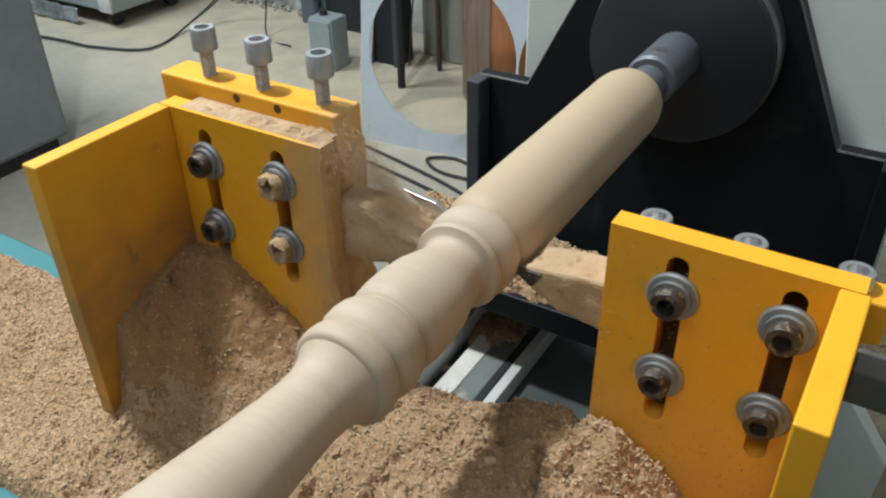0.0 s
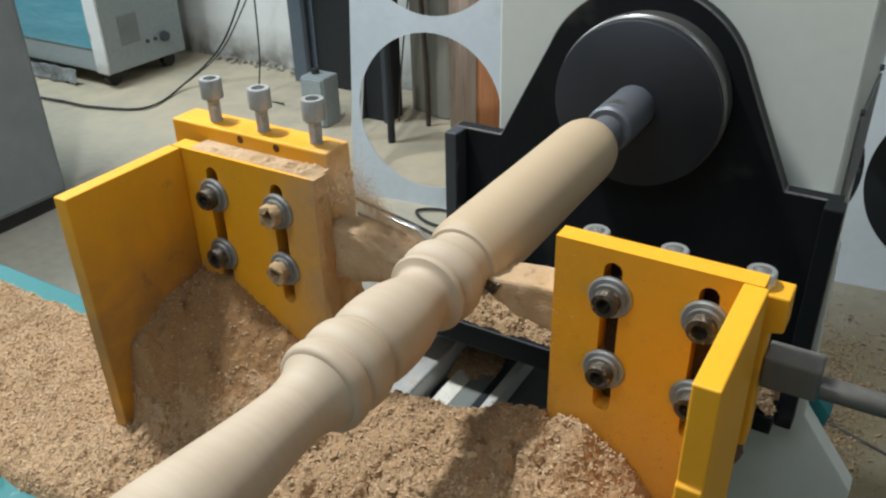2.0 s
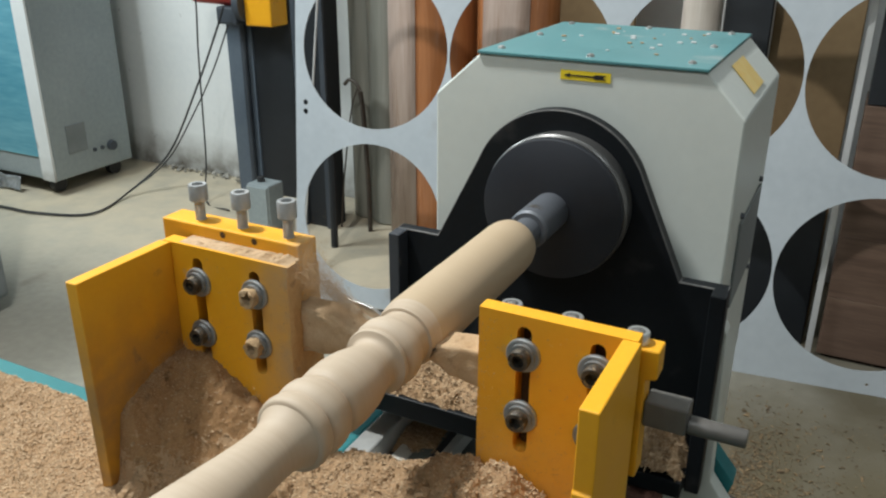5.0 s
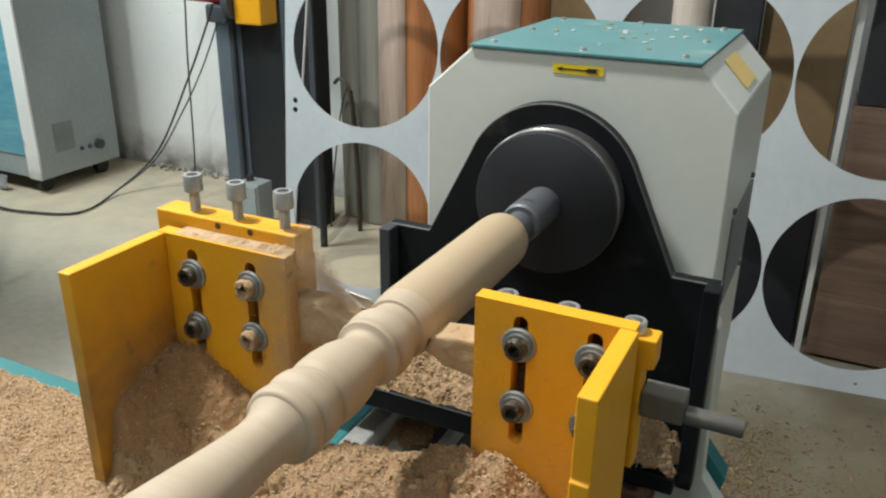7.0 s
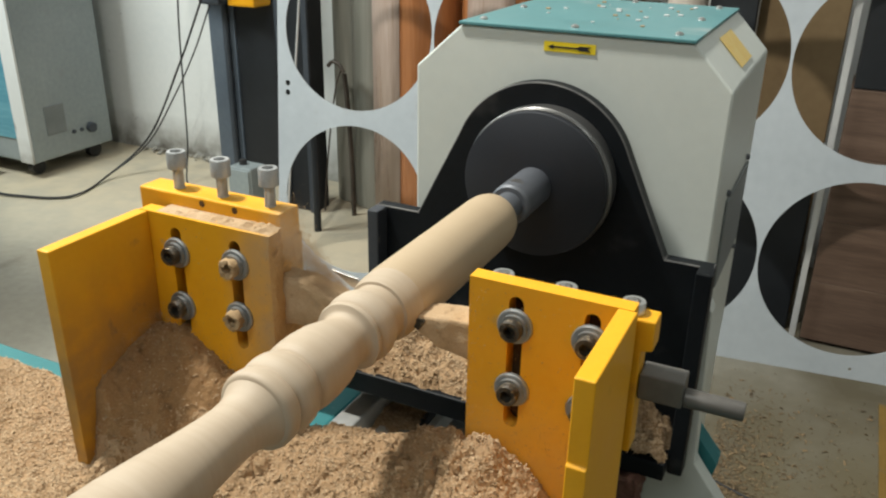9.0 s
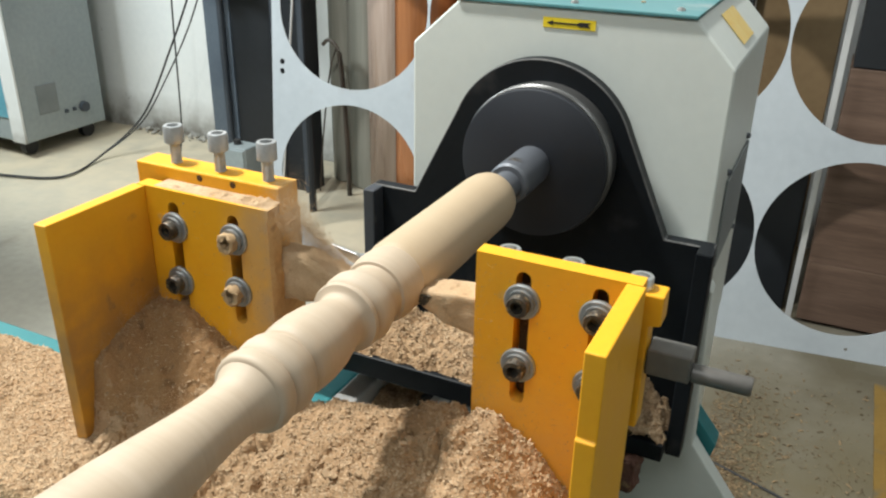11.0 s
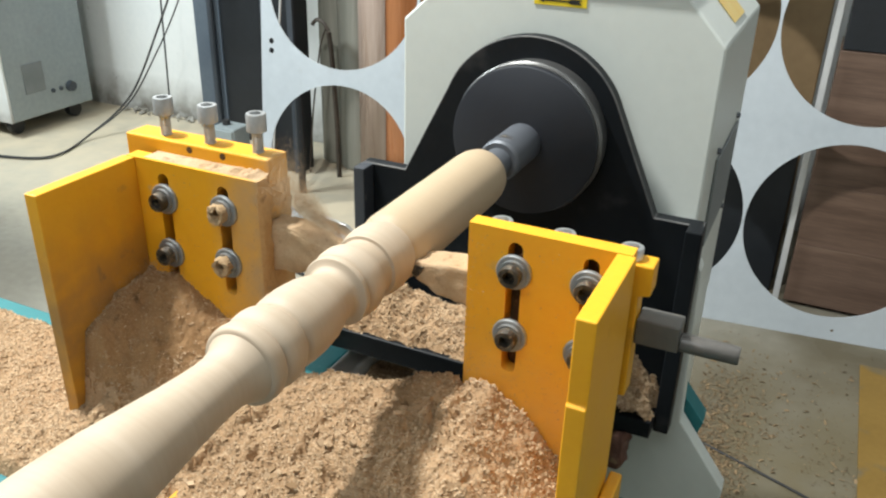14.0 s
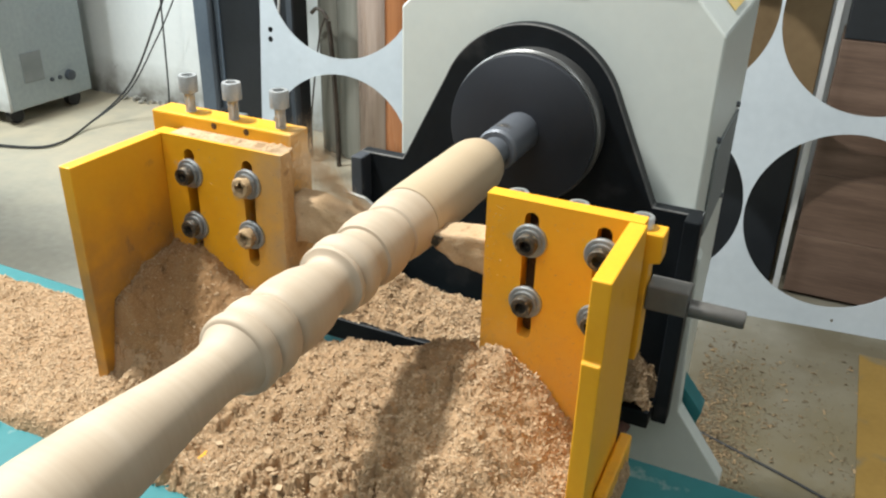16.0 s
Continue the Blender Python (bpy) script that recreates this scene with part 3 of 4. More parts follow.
PROFILE = [(-0.42, 0), (-0.42, 0.030), (-0.10, 0.031), (0.0, 0.0314), (0.060, 0.0316), (0.090, 0.0312), (0.126, 0.0290), (0.158, 0.0257), (0.185, 0.0227), (0.205, 0.0210), (0.219, 0.0203), (0.229, 0.0208), (0.236, 0.0224), (0.2415, 0.0247), (0.2450, 0.0268), (0.2456, 0.0288),
           (0.2468, 0.0300), (0.2495, 0.0308), (0.2535, 0.0310), (0.2575, 0.0305), (0.2600, 0.0293), (0.2612, 0.0279), (0.2624, 0.0272), (0.2638, 0.0284), (0.2658, 0.0298), (0.2695, 0.0309), (0.2745, 0.0314), (0.2800, 0.0309), (0.2845, 0.0295), (0.2872, 0.0276), (0.2888, 0.0263), (0.2902, 0.0263), (0.2914, 0.0276),
           (0.297, 0.0293), (0.305, 0.0300), (0.316, 0.0300), (0.332, 0.0284), (0.344, 0.0255), (0.353, 0.0230), (0.3590, 0.0219), (0.3632, 0.0231), (0.3652, 0.0250), (0.3660, 0.0282), (0.3668, 0.0296), (0.3688, 0.0303), (0.3714, 0.0299), (0.3730, 0.0286), (0.3740, 0.0268), (0.3752, 0.0263), (0.3764, 0.0277), (0.3790, 0.0302), (0.3835, 0.0317), (0.391, 0.0317), (0.3965, 0.0301), (0.3995, 0.0276), (0.4015, 0.0262),
           (0.408, 0.0264), (0.4130, 0.0258), (0.4148, 0.0266), (0.4155, 0.0292), (0.421, 0.0306), (0.429, 0.0319), (0.437, 0.0321), (0.445, 0.0314), (0.4515, 0.0298), (0.4520, 0.0272), (0.4585, 0.0268), (0.4640, 0.0262), (0.4655, 0.0284), (0.472, 0.0302), (0.482, 0.0315), (0.492, 0.0319), (0.500, 0.0319), (0.500, 0)]


def workpiece():
    """The turned wood with its uncut end, and the rough skin that keeps ahead of the cutters."""
    t = thing("turned_baluster", (AX, 0.4, AZ), "pale turned wooden baluster spinning in the lathe", "baluster")
    part("turned_shaft", lathe(PROFILE, "y", (AX, 0, AZ), 72), M_WOOD, t, "pale smooth turned wood", True)
    part("uncut_end", lathe([(0.5005, 0), (0.5005, 0.0326), (0.649, 0.0326), (0.661, 0.0318), (0.670, 0.0298), (0.675, 0.026), (0.677, 0.020), (0.677, 0)], "y", (AX, 0, AZ), 72), M_WOODB, t, "tan uncut round end", True)
    prof = [(0.0, 0.0255), (0.0, 0.0280), (0.0030, 0.0302), (0.0075, 0.0320), (0.013, 0.0328), (0.106, 0.0328), (0.1085, 0.03265), (0.1085, 0.0255), (0.0, 0.0255)]
    skin = link("uncut_skin", lathe(prof, "y", (0, 0, 0), 72), M_WOODB, t, "tan uncut blank ahead of the cutters", True)
    return t, skin


SPINDLE = spindle()
BALUSTER, SKIN = workpiece()


# ---- saddle and tool posts ----
def saddle():
    t = thing("saddle", (AX, 0.27, 0.9), "teal saddle plate carrying both tool posts and sawdust", "lathe saddle")
    part("top_plate", box(-1.05, 0.16, 0.135, 0.408, 0.935, 0.958, 0.003), M_TEAL, t)
    for x in (-0.367, -0.130):
        part("bearing_block", box(x - 0.03, x + 0.03, 0.18, 0.38, 0.893, 0.9345, 0.004), M_STEEL, t, "steel bearing block")
    part("slide_base", box(-0.515, -0.342, 0.409, 0.440, 0.935, 1.057, 0.004), M_FINE, t, "sawdust-caked slide base")
    part("slide_base", box(-0.13, -0.03, 0.409, 0.440, 0.935, 1.060, 0.004), M_BLACKE, t, "dark slide base")
    part("stop_block", box(-0.336, -0.322, 0.214, 0.230, 0.9585, 0.968, 0.002), M_ORANGE, t, "small orange stop block")
    part("clamp", box(-0.60, -0.555, 0.15, 0.185, 0.9585, 0.972, 0.003), M_BAR, t, "steel clamp")
    return t


def washer_bolt(parent, x, y, z, dusty, r=0.0095, w=0.0155):
    """A socket screw with a wide washer, facing the front."""
    a = radians(random.uniform(0, 60))
    b = part("screw_head", lathe([(y, r * 0.95), (y - 0.0125, r), (y - 0.014, r * 0.92), (y - 0.014, r * 0.55), (y - 0.006, r * 0.5), (y - 0.006, 0)], "y", (x, 0, z), 20), M_BOLTD if dusty else M_BOLT, parent, "sawdust-caked socket screw" if dusty else "black greasy socket screw", True)
    if dusty:
        for v in b.data.vertices:
            v.co += Vector((random.uniform(-1, 1), random.uniform(-1, 0.4), random.uniform(-1, 1))) * 0.0016
    part("washer", lathe([(y + 0.0005, 0.006), (y - 0.0025, 0.006), (y - 0.003, w - 0.001), (y - 0.002, w), (y + 0.0005, w)], "y", (x, 0, z), 28), M_WASHER, parent, "grey steel washer", True)
    part("spring_washer", lathe([(y - 0.003, 0.006), (y - 0.006, 0.006), (y - 0.006, 0.0115), (y - 0.003, 0.0115)], "y", (x, 0, z), 20), M_WASHER, parent, "", True)


def standing_bolt(parent, x, y, z, head_z, label):
    r = 0.0096
    hexa = [(r * 0.5 * math.cos(k * math.pi / 3), r * 0.5 * math.sin(k * math.pi / 3)) for k in range(6)]
    prof = [(z, 0.0058)] + [(z + 0.0012 * k, 0.0056 if k % 2 else 0.0050) for k in range(1, max(2, int((head_z - 0.0170 - z) / 0.0012)))] + [(head_z - 0.0170, 0.0056)]
    if len(prof) > 4:
        part("bolt_shank", lathe(prof, "z", (x, y, 0), 16), M_STEEL, parent, "", True)
    part("bolt_head", lathe([(head_z - 0.0170, 0.0040), (head_z - 0.0170, r), (head_z - 0.001, r), (head_z, r * 0.93), (head_z, r * 0.6), (head_z - 0.007, r * 0.52), (head_z - 0.007, 0)], "z", (x, y, 0), 24), M_STEEL if label else M_BRIGHT, parent, label, True)


def drift_on(parent, x0, x1, y0, y1, z, high, label):
    """Sawdust settled along a ledge."""
    bm = bmesh.new()
    n, k = 60, 10
    rows = []
    for j in range(k + 1):
        row = []
        for i in range(n + 1):
            u, v = i / n, j / k
            x, y = x0 + (x1 - x0) * u, y0 + (y1 - y0) * v
            e = min(1, 6 * v, 6 * (1 - v)) * min(1, 12 * u, 12 * (1 - u))
            h = high * e * (0.10 + 0.90 * u * u * u) * (0.55 + 0.9 * noise.noise(Vector((x * 130, y * 130, 2)))) + 0.0012 * noise.noise(Vector((x * 420, y * 420, 4))) * e
            row.append(bm.verts.new((x, y, z + max(-0.0006, h))))
        rows.append(row)
    for r0, r1 in zip(rows, rows[1:]):
        for i in range(n):
            bm.faces.new((r0[i], r0[i + 1], r1[i + 1], r1[i]))
    ob = part("dust_drift", bm, M_FINE, parent, label)
    ob["kind"] = "stuff"


def crust(x, y0, y1, z0, z1, thick, seed):
    """A lump of dust clinging to an end face that looks along +x, thin at its borders."""
    ny, nz = 16, 48
    bm, rows = bmesh.new(), []
    for j in range(nz + 1):
        row = []
        for i in range(ny + 1):
            u, v = i / ny, j / nz
            p = Vector((seed, y0 + (y1 - y0) * u, z0 + (z1 - z0) * v))
            e = min(1, 5 * u, 5 * (1 - u)) * min(1, 7 * v, 5 * (1 - v))
            h = thick * e * (0.55 + 0.9 * noise.noise(p * 28) + 0.5 * noise.noise(p * 110) + 0.25 * noise.noise(p * 330))
            row.append(bm.verts.new((x + max(-0.0008, h), p.y, p.z)))
        rows.append(row)
    for r0, r1 in zip(rows, rows[1:]):
        for i in range(ny):
            bm.faces.new((r0[i], r0[i + 1], r1[i + 1], r1[i]))
    return bm


def grains_on(parent, x0, x1, y, z0, z1, count, towards, seed):
    """Loose grains stuck on a plate that looks to the front, thicker towards one side and the foot."""
    rnd = random.Random(seed)
    cv, cf = [], []
    for _ in range(count):
        u, v = rnd.random() ** 2.2, rnd.random() ** 1.5
        x = x0 + (x1 - x0) * u if towards < 0 else x1 - (x1 - x0) * u
        if rnd.random() < 0.35:
            x = rnd.uniform(x0, x1)
            v *= 0.45
        p, b, q = (x, y - 0.0004, z0 + (z1 - z0) * v), len(cv), rnd.uniform(0.0003, 0.0009)
        cv.extend((p[0] + rnd.uniform(-q, q) - parent.location.x, p[1] + rnd.uniform(-q, q) * 0.6 - parent.location.y, p[2] + rnd.uniform(-q, q) - parent.location.z) for _ in range(4))
        cf += [(b, b + 1, b + 2), (b, b + 2, b + 3), (b, b + 3, b + 1), (b + 1, b + 3, b + 2)]
    me = bpy.data.meshes.new("dust_speckle")
    me.from_pydata(cv, [], cf)
    me.materials.append(M_DUST)
    ob = new("dust_speckle", me)
    ob.parent = parent
    ob["kind"], ob["label"] = "stuff", "loose pale grains stuck on the paint"


def post_left():
    t = thing("tool_post", (-0.42, 0.40, 0.96), "orange angle-plate tool post with three tall clamping bolts", "tool post", "tool posts")
    x0, x1, zt, zb = -0.497, -0.338, 1.199, 0.958
    part("front_plate", slotted_plate(x0 + 0.003, x1, 0.385, 0.401, zb, zt, [(-0.4505, 1.072, 1.187), (-0.3790, 1.072, 1.187)]), M_ORANGE_FACE, t)
    part("slot_backing", box(-0.46, -0.37, 0.4012, 0.4085, 1.07, 1.19), M_HOLE_SHADE, t, "slot bottom coloured dark as shade")
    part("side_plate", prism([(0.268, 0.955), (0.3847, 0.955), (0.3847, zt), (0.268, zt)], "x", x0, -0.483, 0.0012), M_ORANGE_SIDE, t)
    part("clamp_block", box(-0.516, -0.3425, 0.409, 0.4395, 1.059, 1.212, 0.0018), M_ORANGE_BLOCK, t, "orange clamp block caked in sawdust")
    for x, z, d in ((-0.4505, 1.161, False), (-0.4505, 1.103, False), (-0.379, 1.163, True), (-0.379, 1.108, True)):
        washer_bolt(t, x, 0.385, z, d)
    for x in (-0.476, -0.421, -0.364):
        standing_bolt(t, x, 0.424, 1.212, 1.250, "tall grey socket bolt")
    for x in (-0.435, -0.395):
        part("pin_hole", lathe([(0.4085, 0.0035), (0.4082, 0)], "y", (x, 0, 1.2065), 10), M_HOLE_SHADE, t)
    drift_on(t, -0.475, -0.3405, 0.388, 0.4088, 1.1992, 0.007, "pale sawdust drift on the ledge")
    part("dust_crust", crust(-0.3420, 0.408, 0.4405, 1.03, 1.185, 0.0075, 3.0), M_CAKEO, t, "brown dust crust on the block's end", True)["kind"] = "stuff"
    part("dust_crust", crust(-0.3378, 0.383, 0.403, 0.99, 1.19, 0.0032, 8.0), M_CAKEO, t, "brown dust crust on the plate's edge", True)["kind"] = "stuff"
    grains_on(t, -0.47, -0.339, 0.385, 1.0, 1.19, 1100, 1, 5)
    # cutter bar
    bar = part("cutter_bar", prism([(-0.342, 1.102), (-0.342, 1.153), (-0.312, 1.151), (-0.285, 1.142), (-0.256, 1.133), (-0.252, 1.129), (-0.258, 1.122), (-0.292, 1.110)], "y", 0.400, 0.426, 0.004), M_FINE, t, "sawdust-covered cutter bar", True)
    dress(bar, 6, 0.0022, 1.0)
    part("cutter_tip", prism([(-0.300, 1.158), (-0.272, 1.154), (-0.247, 1.137), (-0.247, 1.134), (-0.28, 1.145)], "y", 0.427, 0.431, 0.0005), M_BRIGHT, bar, "bright steel cutting edge")
    return t


def post_right():
    t = thing("tool_post", (-0.06, 0.40, 0.96), "orange angle-plate tool post with grey cutter bar passing through", "tool post", "tool posts")
    zt, zb = 1.202, 0.958
    x0, x1 = -0.130, 0.008
    part("front_plate", slotted_plate(x0, x1 - 0.003, 0.390, 0.406, zb, zt, [(-0.0885, 1.068, 1.192), (-0.0255, 1.068, 1.192)]), M_ORANGE_FOOT, t)
    part("slot_backing", box(-0.10, -0.015, 0.4062, 0.4085, 1.06, 1.195), M_HOLE_SHADE, t, "slot bottom coloured dark as shade")
    part("side_plate", prism([(0.2775, 0.955), (0.3897, 0.955), (0.3897, zt), (0.280, zt), (0.280, 1.1355), (0.2775, 1.1335)], "x", -0.007, x1, 0.0012), M_ORANGE, t)
    part("rear_block", prism([(-0.128, 1.062), (0.010, 1.062), (0.010, 1.158), (0.019, 1.160), (0.019, 1.186), (-0.128, 1.186)], "y", 0.409, 0.431, 0.0015), M_ORANGE, t)
    part("lower_brace", box(0.009, 0.020, 0.31, 0.40, 0.959, 0.990, 0.002), M_ORANGE, t)
    for x, z in ((-0.0885, 1.166), (-0.0885, 1.106), (-0.0255, 1.167), (-0.0255, 1.104)):
        washer_bolt(t, x, 0.390, z, False)
    grains_on(t, -0.129, -0.008, 0.390, 0.99, 1.195, 1700, -1, 6)
    for x in (-0.113, -0.058, -0.002):
        standing_bolt(t, x, 0.421, 1.1785, 1.1955, "")
    bar = part("cutter_bar", prism([(-0.128, 1.118), (-0.128, 1.156), (-0.181, 1.150), (-0.186, 1.146), (-0.182, 1.138), (-0.16, 1.124)], "y", 0.395, 0.424, 0.002), M_FINE, t, "sawdust-covered cutter bar", True)
    dress(bar, 6, 0.0019, 4.0)
    part("cutter_tip", prism([(-0.172, 1.149), (-0.190, 1.1488), (-0.190, 1.145), (-0.178, 1.138)], "y", 0.391, 0.3948, 0.0005), M_BOLT, bar, "dark steel cutting edge")
    sh = part("bar_end", box(0.0105, 0.046, 0.412, 0.436, 1.1135, 1.137, 0.0015), M_BAR, t, "dusty grey square bar end")
    part("bar_stub", lathe([(0.0465, 0), (0.0465, 0.0080), (0.091, 0.0078), (0.0925, 0.0068), (0.0925, 0)], "x", (0, 0.425, 1.1180), 20), M_BAR, sh, "round grey bar stub", True)
    return t


SADDLE, POST_A, POST_B = saddle(), post_left(), post_right()


# ---- sawdust ----
def smax(a, b, k=0.012):
    h = max(k - abs(a - b), 0) / k
    return max(a, b) + h * h * k * 0.25


def step(a, b, v):
    t = min(1, max(0, (v - a) / (b - a)))
    return t * t * (3 - 2 * t)


def rough(x, y):
    p = Vector((x, y, 0.3))
    fine = 1 - 0.55 * step(-0.46, -0.52, x)  # smoother where it was raked flat
    return 0.006 * noise.noise(p * 28) + fine * (0.0055 * noise.noise(p * 75) + 0.0046 * abs(noise.noise(p * 150)) + 0.0026 * noise.noise(p * 260)) - 0.022 * step(-0.42, -0.33, x) * max(0, noise.noise(p * 55 + Vector((5, 1, 2))) - 0.40)


def crumble(x, y):
    """Broken crust: raised plates with cracks between them, in patches only."""
    p = Vector((x * 52, y * 52, 0.7))
    near, _ = noise.voronoi(p + 0.5 * noise.noise_vector(p * 1.7))
    where = step(-0.02, 0.16, noise.noise(Vector((x * 17, y * 17, 5.5)))) * step(-0.40, -0.33, x) * step(-0.09, -0.15, x) * step(0.365, 0.335, y)
    tilt = noise.noise(Vector((x * 31, y * 31, 8.1)))
    return where * (0.008 * tilt + 0.005 - 0.015 * step(0.20, 0.02, near[1] - near[0]))


def heap_height(x, y):
    base = 0.950
    left = 0.972 + 0.008 * noise.noise(Vector((x * 6, y * 9, 1))) - 0.035 * step(0.366, 0.384, y + 0.01 * noise.noise(Vector((x * 20, 0, 3)))) * step(-0.47, -0.52, x)
    left -= 0.035 * step(0.192, 0.168, y + 0.012 * noise.noise(Vector((x * 16, 2, 3)))) + 0.03 * step(-0.95, -1.03, x)
    d = max(0, 0.372 - y)
    cling = step(-0.455, -0.480, x)  # steeper where it clings to the side plate
    cone = 1.076 - (0.80 - 0.5 * cling) * min(d, 0.080) - (0.55 + 4.5 * cling) * max(0, d - 0.080) - 0.62 * max(0, x + 0.452)
    if x < -0.498:
        cone = 0.9
    ridge = 1.052 - 0.26 * max(0, 0.37 - y) + 0.27 * min(0, x + 0.13) - (0.92 - 0.34 * step(0.375, 0.31, y)) * max(0, x + 0.105) - 0.10 * max(0, -0.30 - x) + 0.008 * noise.noise(Vector((x * 17, y * 17, 7)))
    ridge -= 0.35 * max(0, 0.20 - y)
    ridge -= 0.5 * max(0, -0.30 - x) * step(0.30, 0.22, y)
    h = smax(left, cone)
    h = smax(h, ridge)
    h -= 0.13 * step(0.386, 0.404, y) * step(-0.36, -0.33, x)
    h -= 0.08 * step(0.012, 0.035, x + 0.012 * noise.noise(Vector((2, y * 18, 3))))
    lump = noise.noise(Vector((x * 45, y * 45, 9)))
    return max(base, h + rough(x, y) + crumble(x, y) + 0.004 * max(0, lump - 0.15))


def shelf_height(x, y):
    y -= 0.027
    h = 0.966 + 0.028 * step(0.572, 0.63, y) * (1 - 0.6 * step(-0.33, -0.24, x)) + 0.008 * noise.noise(Vector((x * 16, y * 16, 5)))
    h -= 0.012 * step(0.580, 0.567, y) + 0.03 * step(0.645, 0.664, y)
    return max(0.955, h + rough(x, y))


def tray_height(x, y):
    return max(0.8005, 0.813 + 1.5 * max(0, y - 0.797) - 0.012 * step(-0.024, -0.013, x) - 0.9 * max(0, x + 0.075) * step(0.80, 0.83, y) + 2.2 * rough(x, y) + 0.008 * noise.noise(Vector((x * 38, y * 38, 4))))


def relief(name, height, x0, x1, y0, y1, cell, at, chips, label, low=0.9605, big=1.0):
    """A heap as a fine height sheet with loose shavings on it."""
    nx, ny = int((x1 - x0) / cell), int((y1 - y0) / cell)
    vs, fs = [], []
    for j in range(ny + 1):
        for i in range(nx + 1):
            x, y = x0 + (x1 - x0) * i / nx, y0 + (y1 - y0) * j / ny
            vs.append((x - at[0], y - at[1], height(x, y) - at[2]))
    for j in range(ny):
        for i in range(nx):
            a = j * (nx + 1) + i
            fs.append((a, a + 1, a + nx + 2, a + nx + 1))
    me = bpy.data.meshes.new(name)
    me.from_pydata(vs, [], fs)
    me.materials.append(M_DUST)
    me.materials.append(M_PACKED_SHADE)
    for f in me.polygons:
        f.use_smooth = True
        if name == "sawdust_heap":  # fine packed dust in the corner of the post, the corner's shade in its tone
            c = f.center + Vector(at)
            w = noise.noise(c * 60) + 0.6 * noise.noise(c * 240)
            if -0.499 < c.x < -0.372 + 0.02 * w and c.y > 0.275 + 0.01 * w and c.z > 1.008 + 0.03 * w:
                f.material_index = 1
    ob = new(name, me)
    ob.location = at
    tagged(ob, label, "sawdust", kind="stuff")
    cv, cf = [], []
    for _ in range(chips):
        x, y = random.uniform(x0, x1), random.uniform(y0, y1)
        z = height(x, y) + 0.0006
        if z < low or (name == "sawdust_heap" and -0.485 < x < -0.37 and y > 0.285 and z > 1.0 and random.random() < 0.8):
            continue
        s, w = big * random.uniform(0.0005, 0.0023) * (1.9 if random.random() < 0.03 else 1), big ** 0.35 * random.uniform(0.00035, 0.0009)
        m = Matrix.Translation((x - at[0], y - at[1], z - at[2])) @ Euler((random.uniform(-0.6, 0.6), random.uniform(-0.6, 0.6), random.uniform(0, 6.3))).to_matrix().to_4x4()
        b = len(cv)
        up = random.uniform(0.0, 0.35) * s
        for px, py, pz in ((-s, -w, -up), (-s, w, -up), (0, w, up * 0.5), (0, -w, up * 0.5), (s, -w * 0.7, -up), (s, w * 0.7, -up), (0, 0, -w)):
            cv.append(m @ Vector((px, py, pz)))
        cf += [(b, b + 3, b + 2, b + 1), (b + 3, b + 4, b + 5, b + 2), (b, b + 6, b + 3), (b + 3, b + 6, b + 4), (b + 1, b + 2, b + 6), (b + 2, b + 5, b + 6), (b, b + 1, b + 6), (b + 4, b + 6, b + 5)]
    if name == "sawdust_heap":
        for _ in range(80):  # broken crust plates along the crest
            x, y = random.gauss(-0.235, 0.035), random.gauss(0.25, 0.045)
            if not (-0.33 < x < -0.14 and 0.16 < y < 0.37):
                continue
            q, k, b = random.uniform(0.0015, 0.0065), random.choice((4, 5, 6)), len(cv)
            m = Matrix.Translation((x - at[0], y - at[1], height(x, y) + 0.001 - at[2])) @ Euler((random.uniform(-0.6, 0.6), random.uniform(-0.6, 0.6), random.uniform(0, 6.3))).to_matrix().to_4x4()
            ring = [(q * random.uniform(0.6, 1.1) * math.cos(6.283 * i / k), q * random.uniform(0.5, 0.9) * math.sin(6.283 * i / k)) for i in range(k)]
            for z in (0.0, 0.0016):
                cv.extend(m @ Vector((px, py, z)) for px, py in ring)
            cf.append(tuple(range(b + k, b + 2 * k)))
            cf += [(b + i, b + (i + 1) % k, b + k + (i + 1) % k, b + k + i) for i in range(k)]
    mc = bpy.data.meshes.new("loose_shavings")
    mc.from_pydata(cv, [], cf)
    mc.materials.append(M_CHIP)
    oc = new("loose_shavings", mc)
    oc.parent = ob
    oc["kind"] = "stuff"
    return ob


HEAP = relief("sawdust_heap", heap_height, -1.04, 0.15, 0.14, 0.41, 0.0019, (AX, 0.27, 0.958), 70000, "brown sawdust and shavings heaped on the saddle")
relief("sawdust_on_shelf", shelf_height, -0.438, -0.152, 0.594, 0.691, 0.0025, (AX, 0.6, 0.962), 5000, "brown sawdust heaped on the black shelf", 0.958, 1.4)
relief("sawdust_in_tray", tray_height, -0.148, -0.013, 0.793, 0.8445, 0.0022, (-0.08, 0.82, 0.802), 4500, "brown sawdust heaped in the black tray", 0.8015, 1.7)


def bed_dust(x, y):
    return 0.8595 + 0.013 * step(0.60, 0.65, y + 0.012 * noise.noise(Vector((x * 40, 1, 2)))) + 0.003 * noise.noise(Vector((x * 30, y * 30, 6))) + 0.6 * rough(x, y)


relief("sawdust_on_bed", bed_dust, -0.351, -0.2985, 0.40, 0.80, 0.002, (AX, 0.6, 0.868), 5000, "pale sawdust clumps lying between the bed rails", 0.8655, 1.6)


